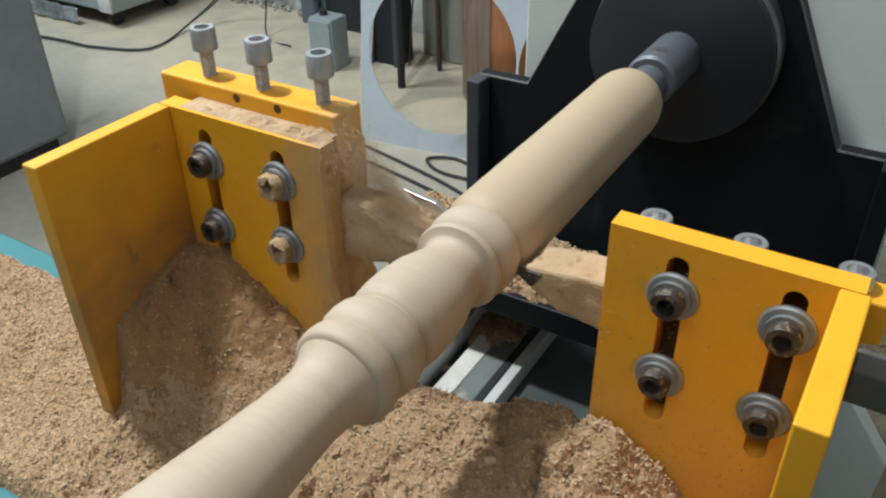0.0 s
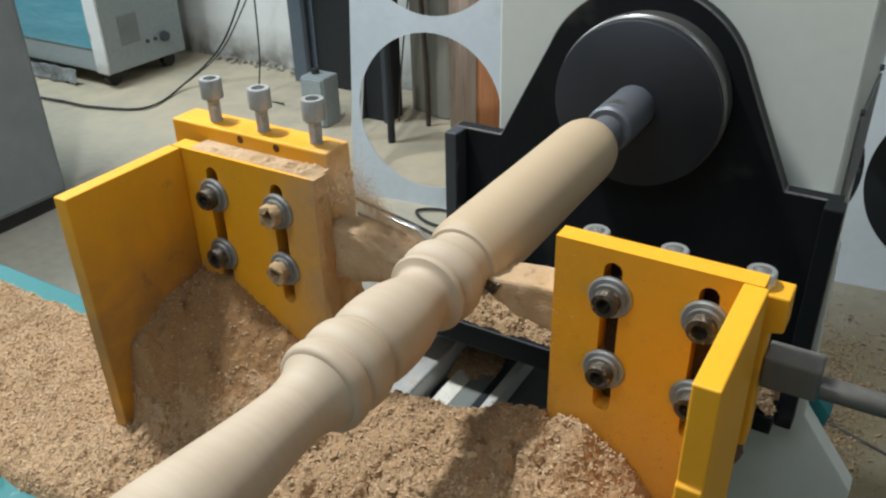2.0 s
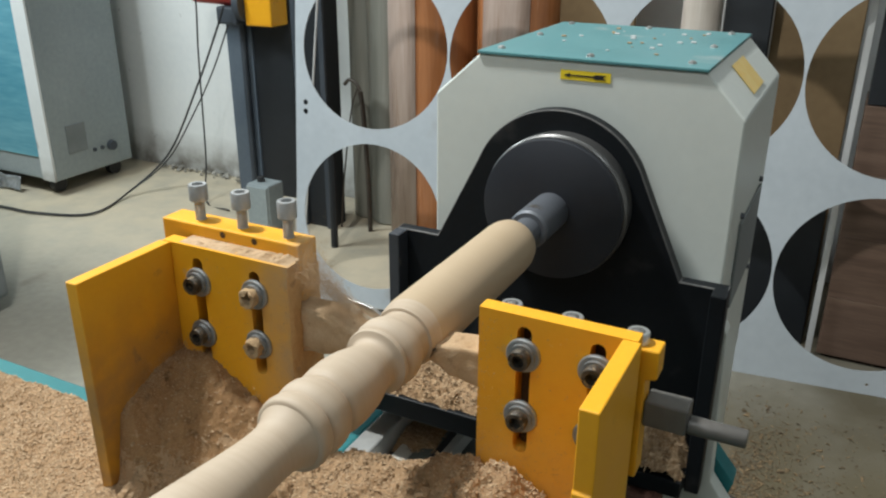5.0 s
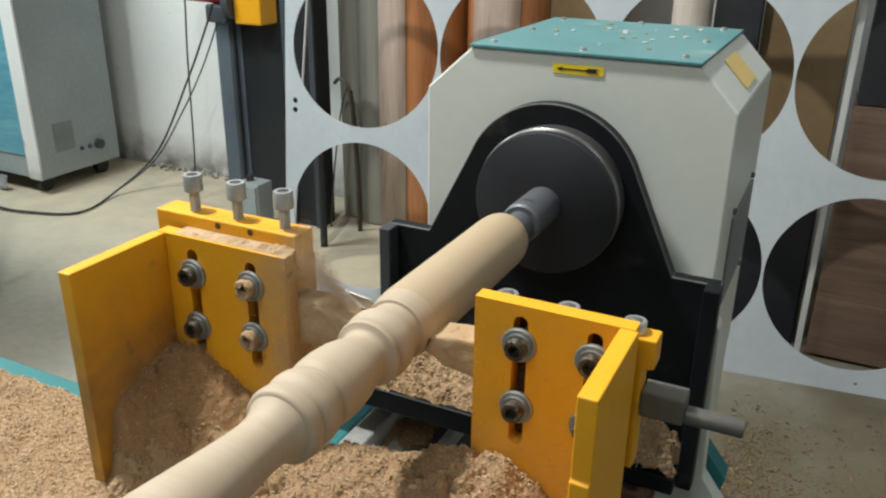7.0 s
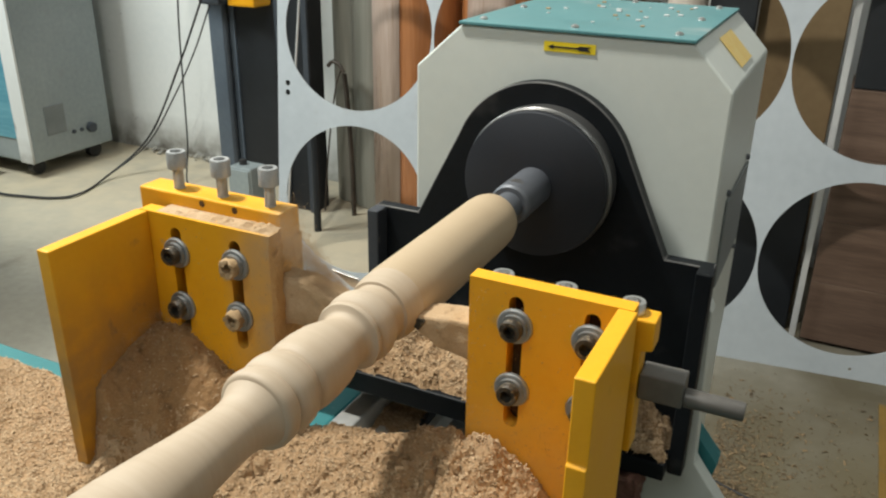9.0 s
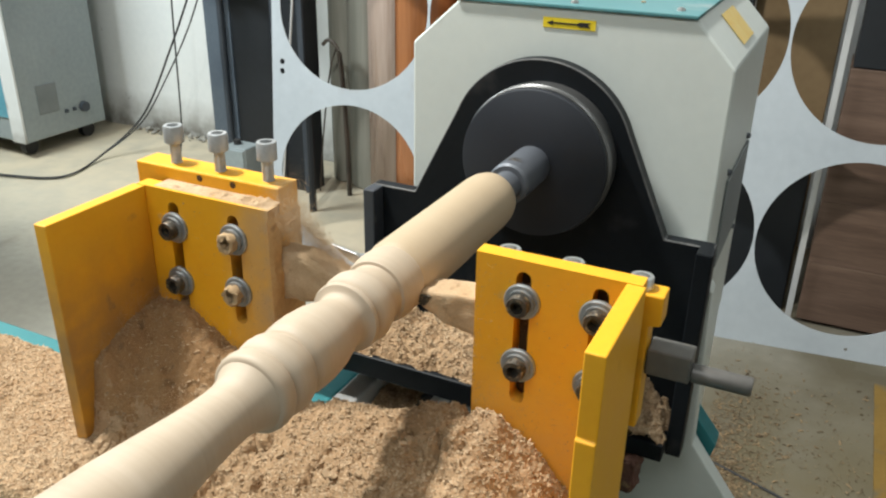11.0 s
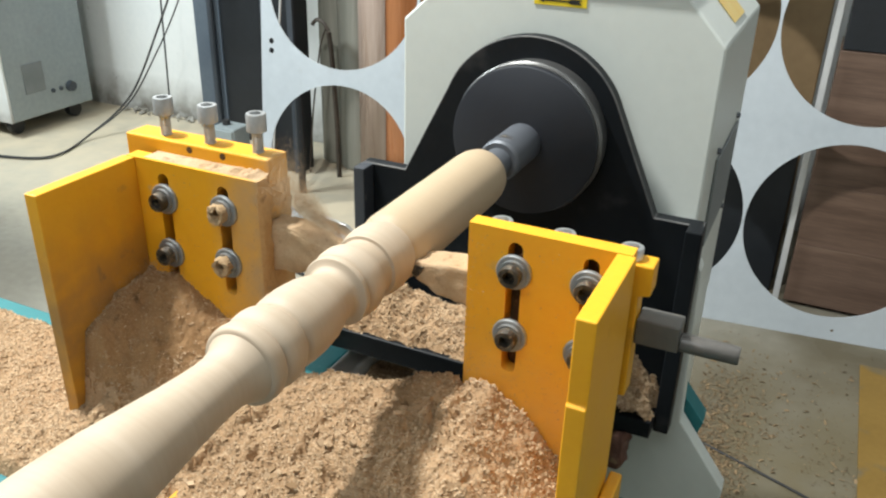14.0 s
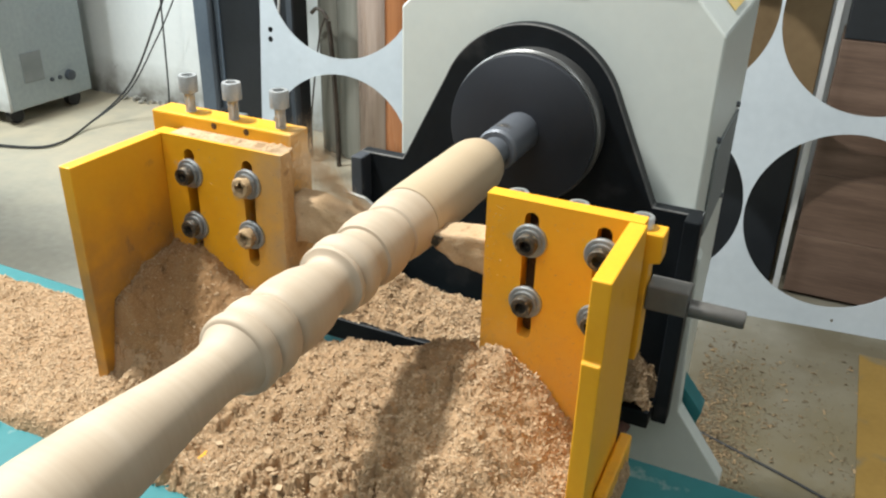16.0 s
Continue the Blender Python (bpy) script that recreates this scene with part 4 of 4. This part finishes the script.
def shaving(cv, cf, m, s, w, up):
    b = len(cv)
    for p in ((-s, -w, -up), (-s, w, -up), (0, w, up * 0.5), (0, -w, up * 0.5), (s, -w * 0.7, -up), (s, w * 0.7, -up), (0, 0, -w)):
        cv.append(m @ Vector(p))
    cf += [(b, b + 3, b + 2, b + 1), (b + 3, b + 4, b + 5, b + 2), (b, b + 6, b + 3), (b + 3, b + 6, b + 4), (b + 1, b + 2, b + 6), (b + 2, b + 5, b + 6), (b, b + 1, b + 6), (b + 4, b + 6, b + 5)]


def floor_litter():
    cv, cf = [], []
    for k in range(24000):
        x, y = random.uniform(-0.9, 1.3), random.uniform(0.4, 2.5) if random.random() < 0.8 else random.uniform(0.4, 1.5)
        if k > 9000:
            x, y = -0.05 + abs(random.gauss(0, 0.2)), 1.65 + abs(random.gauss(0, 0.3))
        if noise.noise(Vector((x * 2.2, y * 2.2, 1))) < random.uniform(-0.5, 0.35):
            continue
        s = random.uniform(0.0012, 0.0045) if random.random() < 0.93 else random.uniform(0.005, 0.010)
        shaving(cv, cf, Matrix.Translation((x, y, 0.004)) @ pose(0, 0, 0, random.uniform(-20, 20), random.uniform(-20, 20), random.uniform(0, 360)), s, s * random.uniform(0.2, 0.45), s * random.uniform(0, 0.3))
    me = bpy.data.meshes.new("floor_shavings")
    me.from_pydata(cv, [], cf)
    me.materials.append(M_CHIPD)
    tagged(new("floor_shavings", me), "loose brown wood shavings scattered on the concrete floor", "wood shavings", kind="stuff")


floor_litter()


def speck(cv, cf, p, s, rnd):
    """One grain, a small uneven tetrahedron."""
    b = len(cv)
    cv.extend((p[0] + rnd.uniform(-s, s), p[1] + rnd.uniform(-s, s), p[2] + rnd.uniform(-s, s)) for _ in range(4))
    cf += [(b, b + 1, b + 2), (b, b + 2, b + 3), (b, b + 3, b + 1), (b + 1, b + 3, b + 2)]


def grains(name, cv, cf, at, label):
    me = bpy.data.meshes.new(name)
    me.from_pydata(cv, [], cf)
    me.materials.append(M_FINE)
    ob = new(name, me)
    ob.location = at
    return tagged(ob, label, "wood chips", kind="stuff")


def plume(seed, count, spread):
    """A jet of flying grains, dense at the cutter and wider towards the block."""
    rnd = random.Random(seed)
    cv, cf = [], []
    for _ in range(count):
        u = rnd.random() ** 0.8
        q = spread * (0.18 + u)
        speck(cv, cf, (-0.075 * u + rnd.gauss(0, q * 0.5), rnd.gauss(0.004, q), 0.034 * u + rnd.gauss(0, q * 0.8)), rnd.uniform(0.0002, 0.00055), rnd)
    return grains("flying_chips", cv, cf, (-0.262, 0.405, 1.15), "fine wood chips flying off the cutter")


def corner_haze(seed, count):
    """Fine grains whirling over the dust in the corner of the post."""
    rnd = random.Random(seed)
    cv, cf = [], []
    for _ in range(count):
        x, y = -0.480 + 0.10 * rnd.random() ** 1.4, rnd.uniform(0.275, 0.382)
        z = heap_height(x, y) + abs(rnd.gauss(0, 0.013))
        speck(cv, cf, (x + 0.42, y - 0.40, z - 0.96), rnd.uniform(0.0002, 0.0005), rnd)
    return grains("whirling_dust", cv, cf, (-0.42, 0.40, 0.96), "fine brown dust whirling over the heap")


PUFFS = [plume(11, 9000, 0.008), plume(12, 9000, 0.010), plume(13, 8000, 0.014)]
HAZE = corner_haze(21, 16000)

# ---- background things ----
def cabinet():
    t = thing("machine_cabinet", (-4.3, 3.1, 0.0), "light grey machine cabinet with blue film on its front", "machine cabinet")
    b = part("body", box(-5.0, -3.80, 2.80, 3.35, 0.09, 1.9, 0.01), M_CAB, t)
    part("front_window", box(-4.96, -3.90, 2.792, 2.80, 0.22, 1.85, 0.003), M_BLUE, t, "blue film-covered window")
    part("front_frame", box(-3.90, -3.80, 2.785, 2.80, 0.09, 1.9, 0.004), M_WALL, t)
    part("vent", box(-3.801, -3.795, 2.905, 3.035, 0.225, 0.385, 0.002), M_VENT, t, "grey vent grille")
    part("knob", lathe([(-3.80, 0.03), (-3.775, 0.028), (-3.773, 0)], "x", (0, 3.20, 0.21), 20), M_COLUMN, t, "dark round socket", True)
    for y in (3.10, 3.155):
        part("socket", lathe([(-3.80, 0.012), (-3.79, 0.011), (-3.789, 0)], "x", (0, y - 0.02, 0.21), 12), M_COLUMN, t, "", True)
    for x, y in ((-4.9, 2.88), (-3.9, 2.88), (-3.9, 3.28)):
        part("caster", lathe([(x - 0.02, 0), (x - 0.02, 0.045), (x + 0.02, 0.045), (x + 0.02, 0)], "x", (0, y, 0.045), 16), M_CABLE, t, "", True)


def grey_cabinet():
    t = thing("grey_cabinet", (-3.2, 1.3, 0.0), "grey enamelled machine cabinet on the floor", "machine cabinet")
    part("body", box(-3.6, -2.80, 0.7, 1.74, 0.06, 1.3, 0.02), M_VENT, t)
    part("plinth", box(-3.55, -2.83, 0.75, 1.70, 0.0, 0.06, 0.004), M_CABLE, t)


def column():
    t = thing("steel_column", (-2.88, 3.46, 0.0), "dark blue steel column standing against the wall", "column")
    part("flange", box(-3.01, -2.84, 3.40, 3.42, 0.0, 4.39), M_FLANGE, t, "blue-grey flange")
    part("side_channel", box(-2.838, -2.585, 3.405, 3.45, 0.0, 4.39, 0.004), M_DARK, t, "near-black channel")
    part("web", box(-2.90, -2.885, 3.4205, 3.54, 0.0, 4.39), M_COLUMN, t)
    part("conduit", lathe([(0.0, 0), (0.0, 0.018), (1.2, 0.018), (1.2, 0)], "z", (-2.88, 3.378, 0), 12), M_COLUMN, t, "", True)
    j = thing("junction_box", (-2.49, 2.92, 0.0), "pale grey junction box on the floor by the column", "junction box")
    part("box_body", box(-2.535, -2.400, 2.90, 3.02, 0.0, 0.245, 0.008), M_CAB, j)
    part("box_lid", box(-2.529, -2.406, 2.888, 2.8995, 0.01, 0.237, 0.004), M_CAB, j)
    part("gland", lathe([(0.2455, 0), (0.2455, 0.02), (0.27, 0.018), (0.27, 0)], "z", (-2.49, 2.96, 0), 12), M_CABLE, j, "", True)


def hoist():
    t = thing("red_motor", (-2.9, 3.3, 1.1), "red motor with orange bracket fixed on the column", "motor")
    part("motor", lathe([(-3.10, 0), (-3.10, 0.06), (-2.86, 0.065), (-2.80, 0.05), (-2.80, 0)], "x", (0, 3.30, 1.11), 24), M_RED, t, "", True)
    part("bracket", box(-2.758, -2.59, 3.26, 3.3995, 0.955, 1.6, 0.01), M_ORANGE, t, "orange bracket")
    part("flange", lathe([(-2.799, 0), (-2.799, 0.09), (-2.759, 0.09), (-2.759, 0)], "x", (0, 3.30, 1.06), 24), M_COLUMN, t, "", True)
    part("gear_case", box(-2.93, -2.80, 3.24, 3.34, 0.955, 1.045, 0.012), M_COLUMN, t)


def plaster_rubble():
    """Flakes of plaster fallen at the foot of the wall."""
    rnd = random.Random(31)
    cv, cf = [], []
    for _ in range(150):
        x, y, q = rnd.uniform(-3.75, -2.45), BACK_Y - abs(rnd.gauss(0, 0.035)) - 0.01, rnd.uniform(0.004, 0.022)
        m = Matrix.Translation((x, y, 0.004 + q * 0.3)) @ pose(0, 0, 0, rnd.uniform(-35, 35), rnd.uniform(-35, 35), rnd.uniform(0, 360))
        b, k = len(cv), 5
        ring = [(q * rnd.uniform(0.6, 1.2) * math.cos(6.283 * i / k), q * rnd.uniform(0.4, 0.9) * math.sin(6.283 * i / k)) for i in range(k)]
        for z in (0.0, q * 0.35):
            cv.extend(m @ Vector((px, py, z)) for px, py in ring)
        cf += [tuple(range(b + k, b + 2 * k)), tuple(range(b + k - 1, b - 1, -1))]
        cf += [(b + i, b + (i + 1) % k, b + k + (i + 1) % k, b + k + i) for i in range(k)]
    me = bpy.data.meshes.new("plaster_rubble")
    me.from_pydata(cv, [], cf)
    me.materials.append(M_RUBBLE)
    tagged(new("plaster_rubble", me), "grey-brown plaster flakes fallen at the foot of the wall", "rubble", kind="stuff")


def film_skirt():
    """Crumpled packing film hanging round the foot of the cabinet."""
    bm, rows = bmesh.new(), []
    line = [(-4.98 + 0.92 * k / 60, 2.772) for k in range(61)]
    for j in range(7):
        v = j / 6
        row = []
        for x, y in line:
            p = Vector((x * 9, y * 9, v * 3))
            out = 0.006 + 0.022 * (1 - v) * (0.6 + noise.noise(p)) + 0.010 * noise.noise(p * 3.1)
            row.append(bm.verts.new((x, y - out, 0.006 + 0.085 * v + 0.012 * noise.noise(p * 1.7) * v)))
        rows.append(row)
    for r0, r1 in zip(rows, rows[1:]):
        for i in range(len(line) - 1):
            bm.faces.new((r0[i], r0[i + 1], r1[i + 1], r1[i]))
    ob = link("packing_film", bm, M_SKIRT, None, "", True)
    ob.modifiers.new("thickness", "SOLIDIFY").thickness = 0.001
    tagged(ob, "crumpled grey packing film round the cabinet's foot", "packing film")


plaster_rubble()
film_skirt()
cabinet()
grey_cabinet()
column()
hoist()


def cable(points, r, label):
    tagged(link("cable", tube(points, r), M_CABLE, None, "", True), label, "cable", "hanging cables")


cable([(-3.02, 3.2, 1.3), (-3.02, 3.2, 1.05), (-3.04, 3.2, 0.79), (-3.065, 3.2, 0.23), (-3.0, 3.1, 0.012), (-2.8, 3.05, 0.01)], 0.0045, "black cable hanging down to the floor")
cable([(-2.84, 3.2, 1.05), (-2.90, 3.2, 0.93), (-3.067, 3.2, 0.635), (-3.335, 3.2, 0.224), (-3.47, 3.0, 0.03), (-3.41, 2.68, 0.01), (-3.68, 2.55, 0.01), (-3.94, 2.53, 0.01), (-4.6, 2.45, 0.01)], 0.0055, "black cable sagging from the column to the floor")
cable([(-2.82, 3.2, 0.96), (-2.95, 3.2, 0.72), (-3.12, 3.2, 0.47), (-3.34, 3.18, 0.18), (-3.46, 2.98, 0.03), (-3.405, 2.67, 0.010), (-3.68, 2.538, 0.010), (-3.94, 2.517, 0.01), (-4.6, 2.435, 0.01)], 0.004, "black cable sagging from the column to the floor")
cable([(-1.80, 2.32, 0.01), (-1.58, 2.27, 0.01), (-1.36, 2.21, 0.01), (-1.2, 2.14, 0.01), (-1.0, 2.0, 0.01)], 0.006, "thin black cable lying on the floor")
cable([(-1.72, 2.22, 0.01), (-1.48, 2.17, 0.01), (-1.29, 2.12, 0.01), (-1.1, 2.05, 0.01)], 0.006, "thin black cable lying on the floor")
cable([(-1.30, 2.36, 0.01), (-1.44, 2.40, 0.01), (-1.53, 2.345, 0.01), (-1.42, 2.28, 0.01), (-1.2, 2.30, 0.01)], 0.006, "looped black cable lying on the floor")
cable([(-0.08, 1.89, 0.004), (0.001, 1.862, 0.004), (0.23, 1.778, 0.004), (0.32, 1.741, 0.004), (0.7, 1.58, 0.004), (1.2, 1.3, 0.004)], 0.0038, "black cable lying on the dusty floor")


def upright(name, x, y, r, h, material, label, category, group="", seam=None):
    t = thing(name, (x, y, 0.0), label, category, group)
    part("roll_body", lathe([(0, 0), (0, r - 0.01), (0.01, r), (h - 0.01, r), (h, r - 0.01), (h, 0)], "z", (x, y, 0), 40), material, t, "", True)
    part("core_tube", lathe([(h + 0.0005, 0), (h + 0.0005, r * 0.3), (h + 0.03, r * 0.3), (h + 0.03, 0)], "z", (x, y, 0), 20), M_TAN, t, "brown cardboard core", True)
    if seam:
        bm = bmesh.new()
        rows = [[bm.verts.new((x + (r + 0.002 + 0.004 * (k % 2)) * math.cos(radians(seam + 14 * k)), y + (r + 0.002 + 0.004 * (k % 2)) * math.sin(radians(seam + 14 * k)), z)) for k in range(6)] for z in (0.02, h - 0.02)]
        for k in range(5):
            bm.faces.new((rows[0][k], rows[0][k + 1], rows[1][k + 1], rows[1][k]))
        ob = part("film_edge", bm, M_EDGE, t, "loose pale film edge", True)
        ob.modifiers.new("thickness", "SOLIDIFY").thickness = 0.001


def behind_sheet():
    upright("material_roll", -1.55, 3.05, 0.20, 1.9, M_ROLL, "upright shiny orange-brown roll behind the sheet", "material roll", "upright rolls", 203)
    upright("material_roll", -1.17, 3.05, 0.17, 1.9, M_ROLL, "upright shiny orange-brown roll behind the sheet", "material roll", "upright rolls", 235)
    # two grey rolls added to darken the bright wall seen through the holes
    upright("wall_shade_roll", -1.97, 3.36, 0.10, 1.9, M_WALL_SHADE, "upright grey film roll standing in for the shaded wall", "film roll", "upright rolls")
    upright("wall_shade_roll", -2.115, 3.39, 0.085, 1.9, M_WALL_SHADE, "upright grey film roll standing in for the shaded wall", "film roll", "upright rolls")
    upright("plastic_tube", -0.445, 3.0, 0.07, 1.9, M_FILM, "upright whitish plastic tube behind the sheet", "tube")
    bm = tube([(-1.978, 3.16, 0.0), (-1.983, 3.16, 0.30), (-2.0, 3.16, 0.60), (-2.012, 3.16, 0.705)], 0.012)
    bits = [tube([(-2.012, 3.16, 0.71), (-2.037, 3.16, 0.745), (-2.072, 3.16, 0.757), (-2.10, 3.16, 0.733)], 0.009), tube([(-2.024, 3.155, 0.725), (-2.062, 3.155, 0.615), (-2.112, 3.15, 0.30), (-2.142, 3.145, 0.0)], 0.004)]
    for extra in bits:
        me = bpy.data.meshes.new("hook")
        extra.to_mesh(me)
        bm.from_mesh(me)
    ob = link("hooked_pipe", bm, M_RUSTY, None, "", True)
    tagged(ob, "dark bent pipe with a hooked top standing behind the sheet", "pipe")
    for k, (x, lean) in enumerate(((-2.22, 5), (-2.17, 6))):
        ob = link("steel_rod", lathe([(0, 0), (0, 0.005), (1.9, 0.005), (1.9, 0)], "z", (0, 0, 0), 10), M_ALU, None, "", True, pose(x, 2.86, 0.0, -2, lean, 0))
        tagged(ob, "thin pale steel rod leaning behind the sheet", "rod", "leaning rods")
    c = thing("black_crate", (-2.18, 3.1, 0.0), "tall black crate standing behind the sheet", "crate")
    part("body", box(-2.335, -2.165, 3.104, 3.22, 0.0, 2.0, 0.004), M_DARK, c)
    for x in (-2.34, -2.19):
        part("corner_post", box(x, x + 0.03, 3.085, 3.1035, 0.0, 2.0, 0.003), M_COLUMN, c, "blue-black corner post")
    ob = link("stool_leg", tube([(-2.02, 2.9, 0.0), (-2.03, 2.92, 0.35), (-2.04, 2.93, 0.55)], 0.018), M_DARK, None, "", True)
    tagged(ob, "dark metal stand standing on the floor behind the sheet", "stand")
    for x, w, y, h, m_, lab in ((-0.85, 0.30, 3.05, 1.9, M_TAN, "tan board"), (-0.285, 0.16, 2.98, 1.9, M_DARK, "black wrapped board"), (-0.06, 0.29, 3.05, 1.9, M_TAN, "tan board"), (-0.10, 0.36, 2.90, 0.62, M_DARK, "low black panel"), (-0.75, 0.7, 2.93, 0.62, M_DARK, "low black panel")):
        ob = link("standing_board", box(-w / 2, w / 2, 0, 0.03, 0, h, 0.004), m_, None, "", False, pose(x, y, 0.0))
        tagged(ob, lab + " standing upright behind the sheet", "board", "standing boards")


behind_sheet()


def board_stack():
    t = thing("plank_pack", (0.75, 3.0, 0.0), "pack of dark brown planks with black end board and metal strip", "plank pack")
    for k in range(4):
        part("plank", box(0.134, 1.5, 2.83 + random.uniform(-0.003, 0.003), 3.1, 0.015 + 0.2285 * k, 0.2425 + 0.2285 * k, 0.002), M_PLANK, t)
    e = part("end_board", box(0.139, 1.5, 2.835, 3.08, 0.930, 1.5, 0.004), M_DARK, t, "black printed board")
    for k in range(6):
        part("print_bar", box(0.285 + 0.02 * (k % 2), 0.305 + 0.02 * (k % 2), 2.8342, 2.8349, 0.98 + 0.035 * k, 1.005 + 0.035 * k), M_WHITEINK, e)
    part("metal_strip", box(0.096, 0.117, 2.80, 2.808, 0.0, 1.7, 0.002), M_ALU, t, "pale metal strip")


board_stack()


def motions():
    """All that moves: the spin of the work, the feed of the saddle and the two slides."""
    steps = [k / 30 for k in range(481)]
    walk(SPINDLE, [(t, pose(AX, 0.78, AZ, 0, -84 * k, 0)) for k, t in enumerate(steps)])
    walk(BALUSTER, [(t, pose(AX, 0.4, AZ, 0, -84 * k, 0)) for k, t in enumerate(steps)])
    walk(SKIN, [(t, pose(0, d - 0.002, 0)) for t, d, a, b in TRAVEL])
    walk(SADDLE, [(t, pose(AX, 0.27 + d, 0.9)) for t, d, a, b in TRAVEL])
    walk(HEAP, [(t, pose(AX, 0.27 + d, 0.958)) for t, d, a, b in TRAVEL])
    walk(POST_A, [(t, pose(-0.42 + a, 0.40 + d, 0.96)) for t, d, a, b in TRAVEL])
    times = [r[0] for r in TRAVEL]
    drift = []
    for k in range(161):
        t = k / 10
        d = float(np.interp(t, times, [r[1] for r in TRAVEL]))
        drift.append((t, pose(-0.42 + 0.0015 * math.sin(9 * t), 0.40 + d + 0.0015 * math.sin(7 * t + 1), 0.9605 + 0.0015 * math.sin(11 * t))))
    walk(HAZE, drift)
    for n, puff in enumerate(PUFFS):
        rows = []
        for k in range(481):
            t, u = k / 30, ((k + 2 * n) % 6) / 5
            d = float(np.interp(t, times, [r[1] for r in TRAVEL]))
            rows.append((t, pose(-0.255 - 0.045 * u, 0.402 + d + 0.012 * u, 1.145 + 0.03 * u - 0.03 * u * u, 0, 40 * u, 30 * u)))
        walk(puff, rows)
    walk(POST_B, [(t, pose(-0.06 + b, 0.40 + d, 0.96)) for t, d, a, b in TRAVEL])


motions()
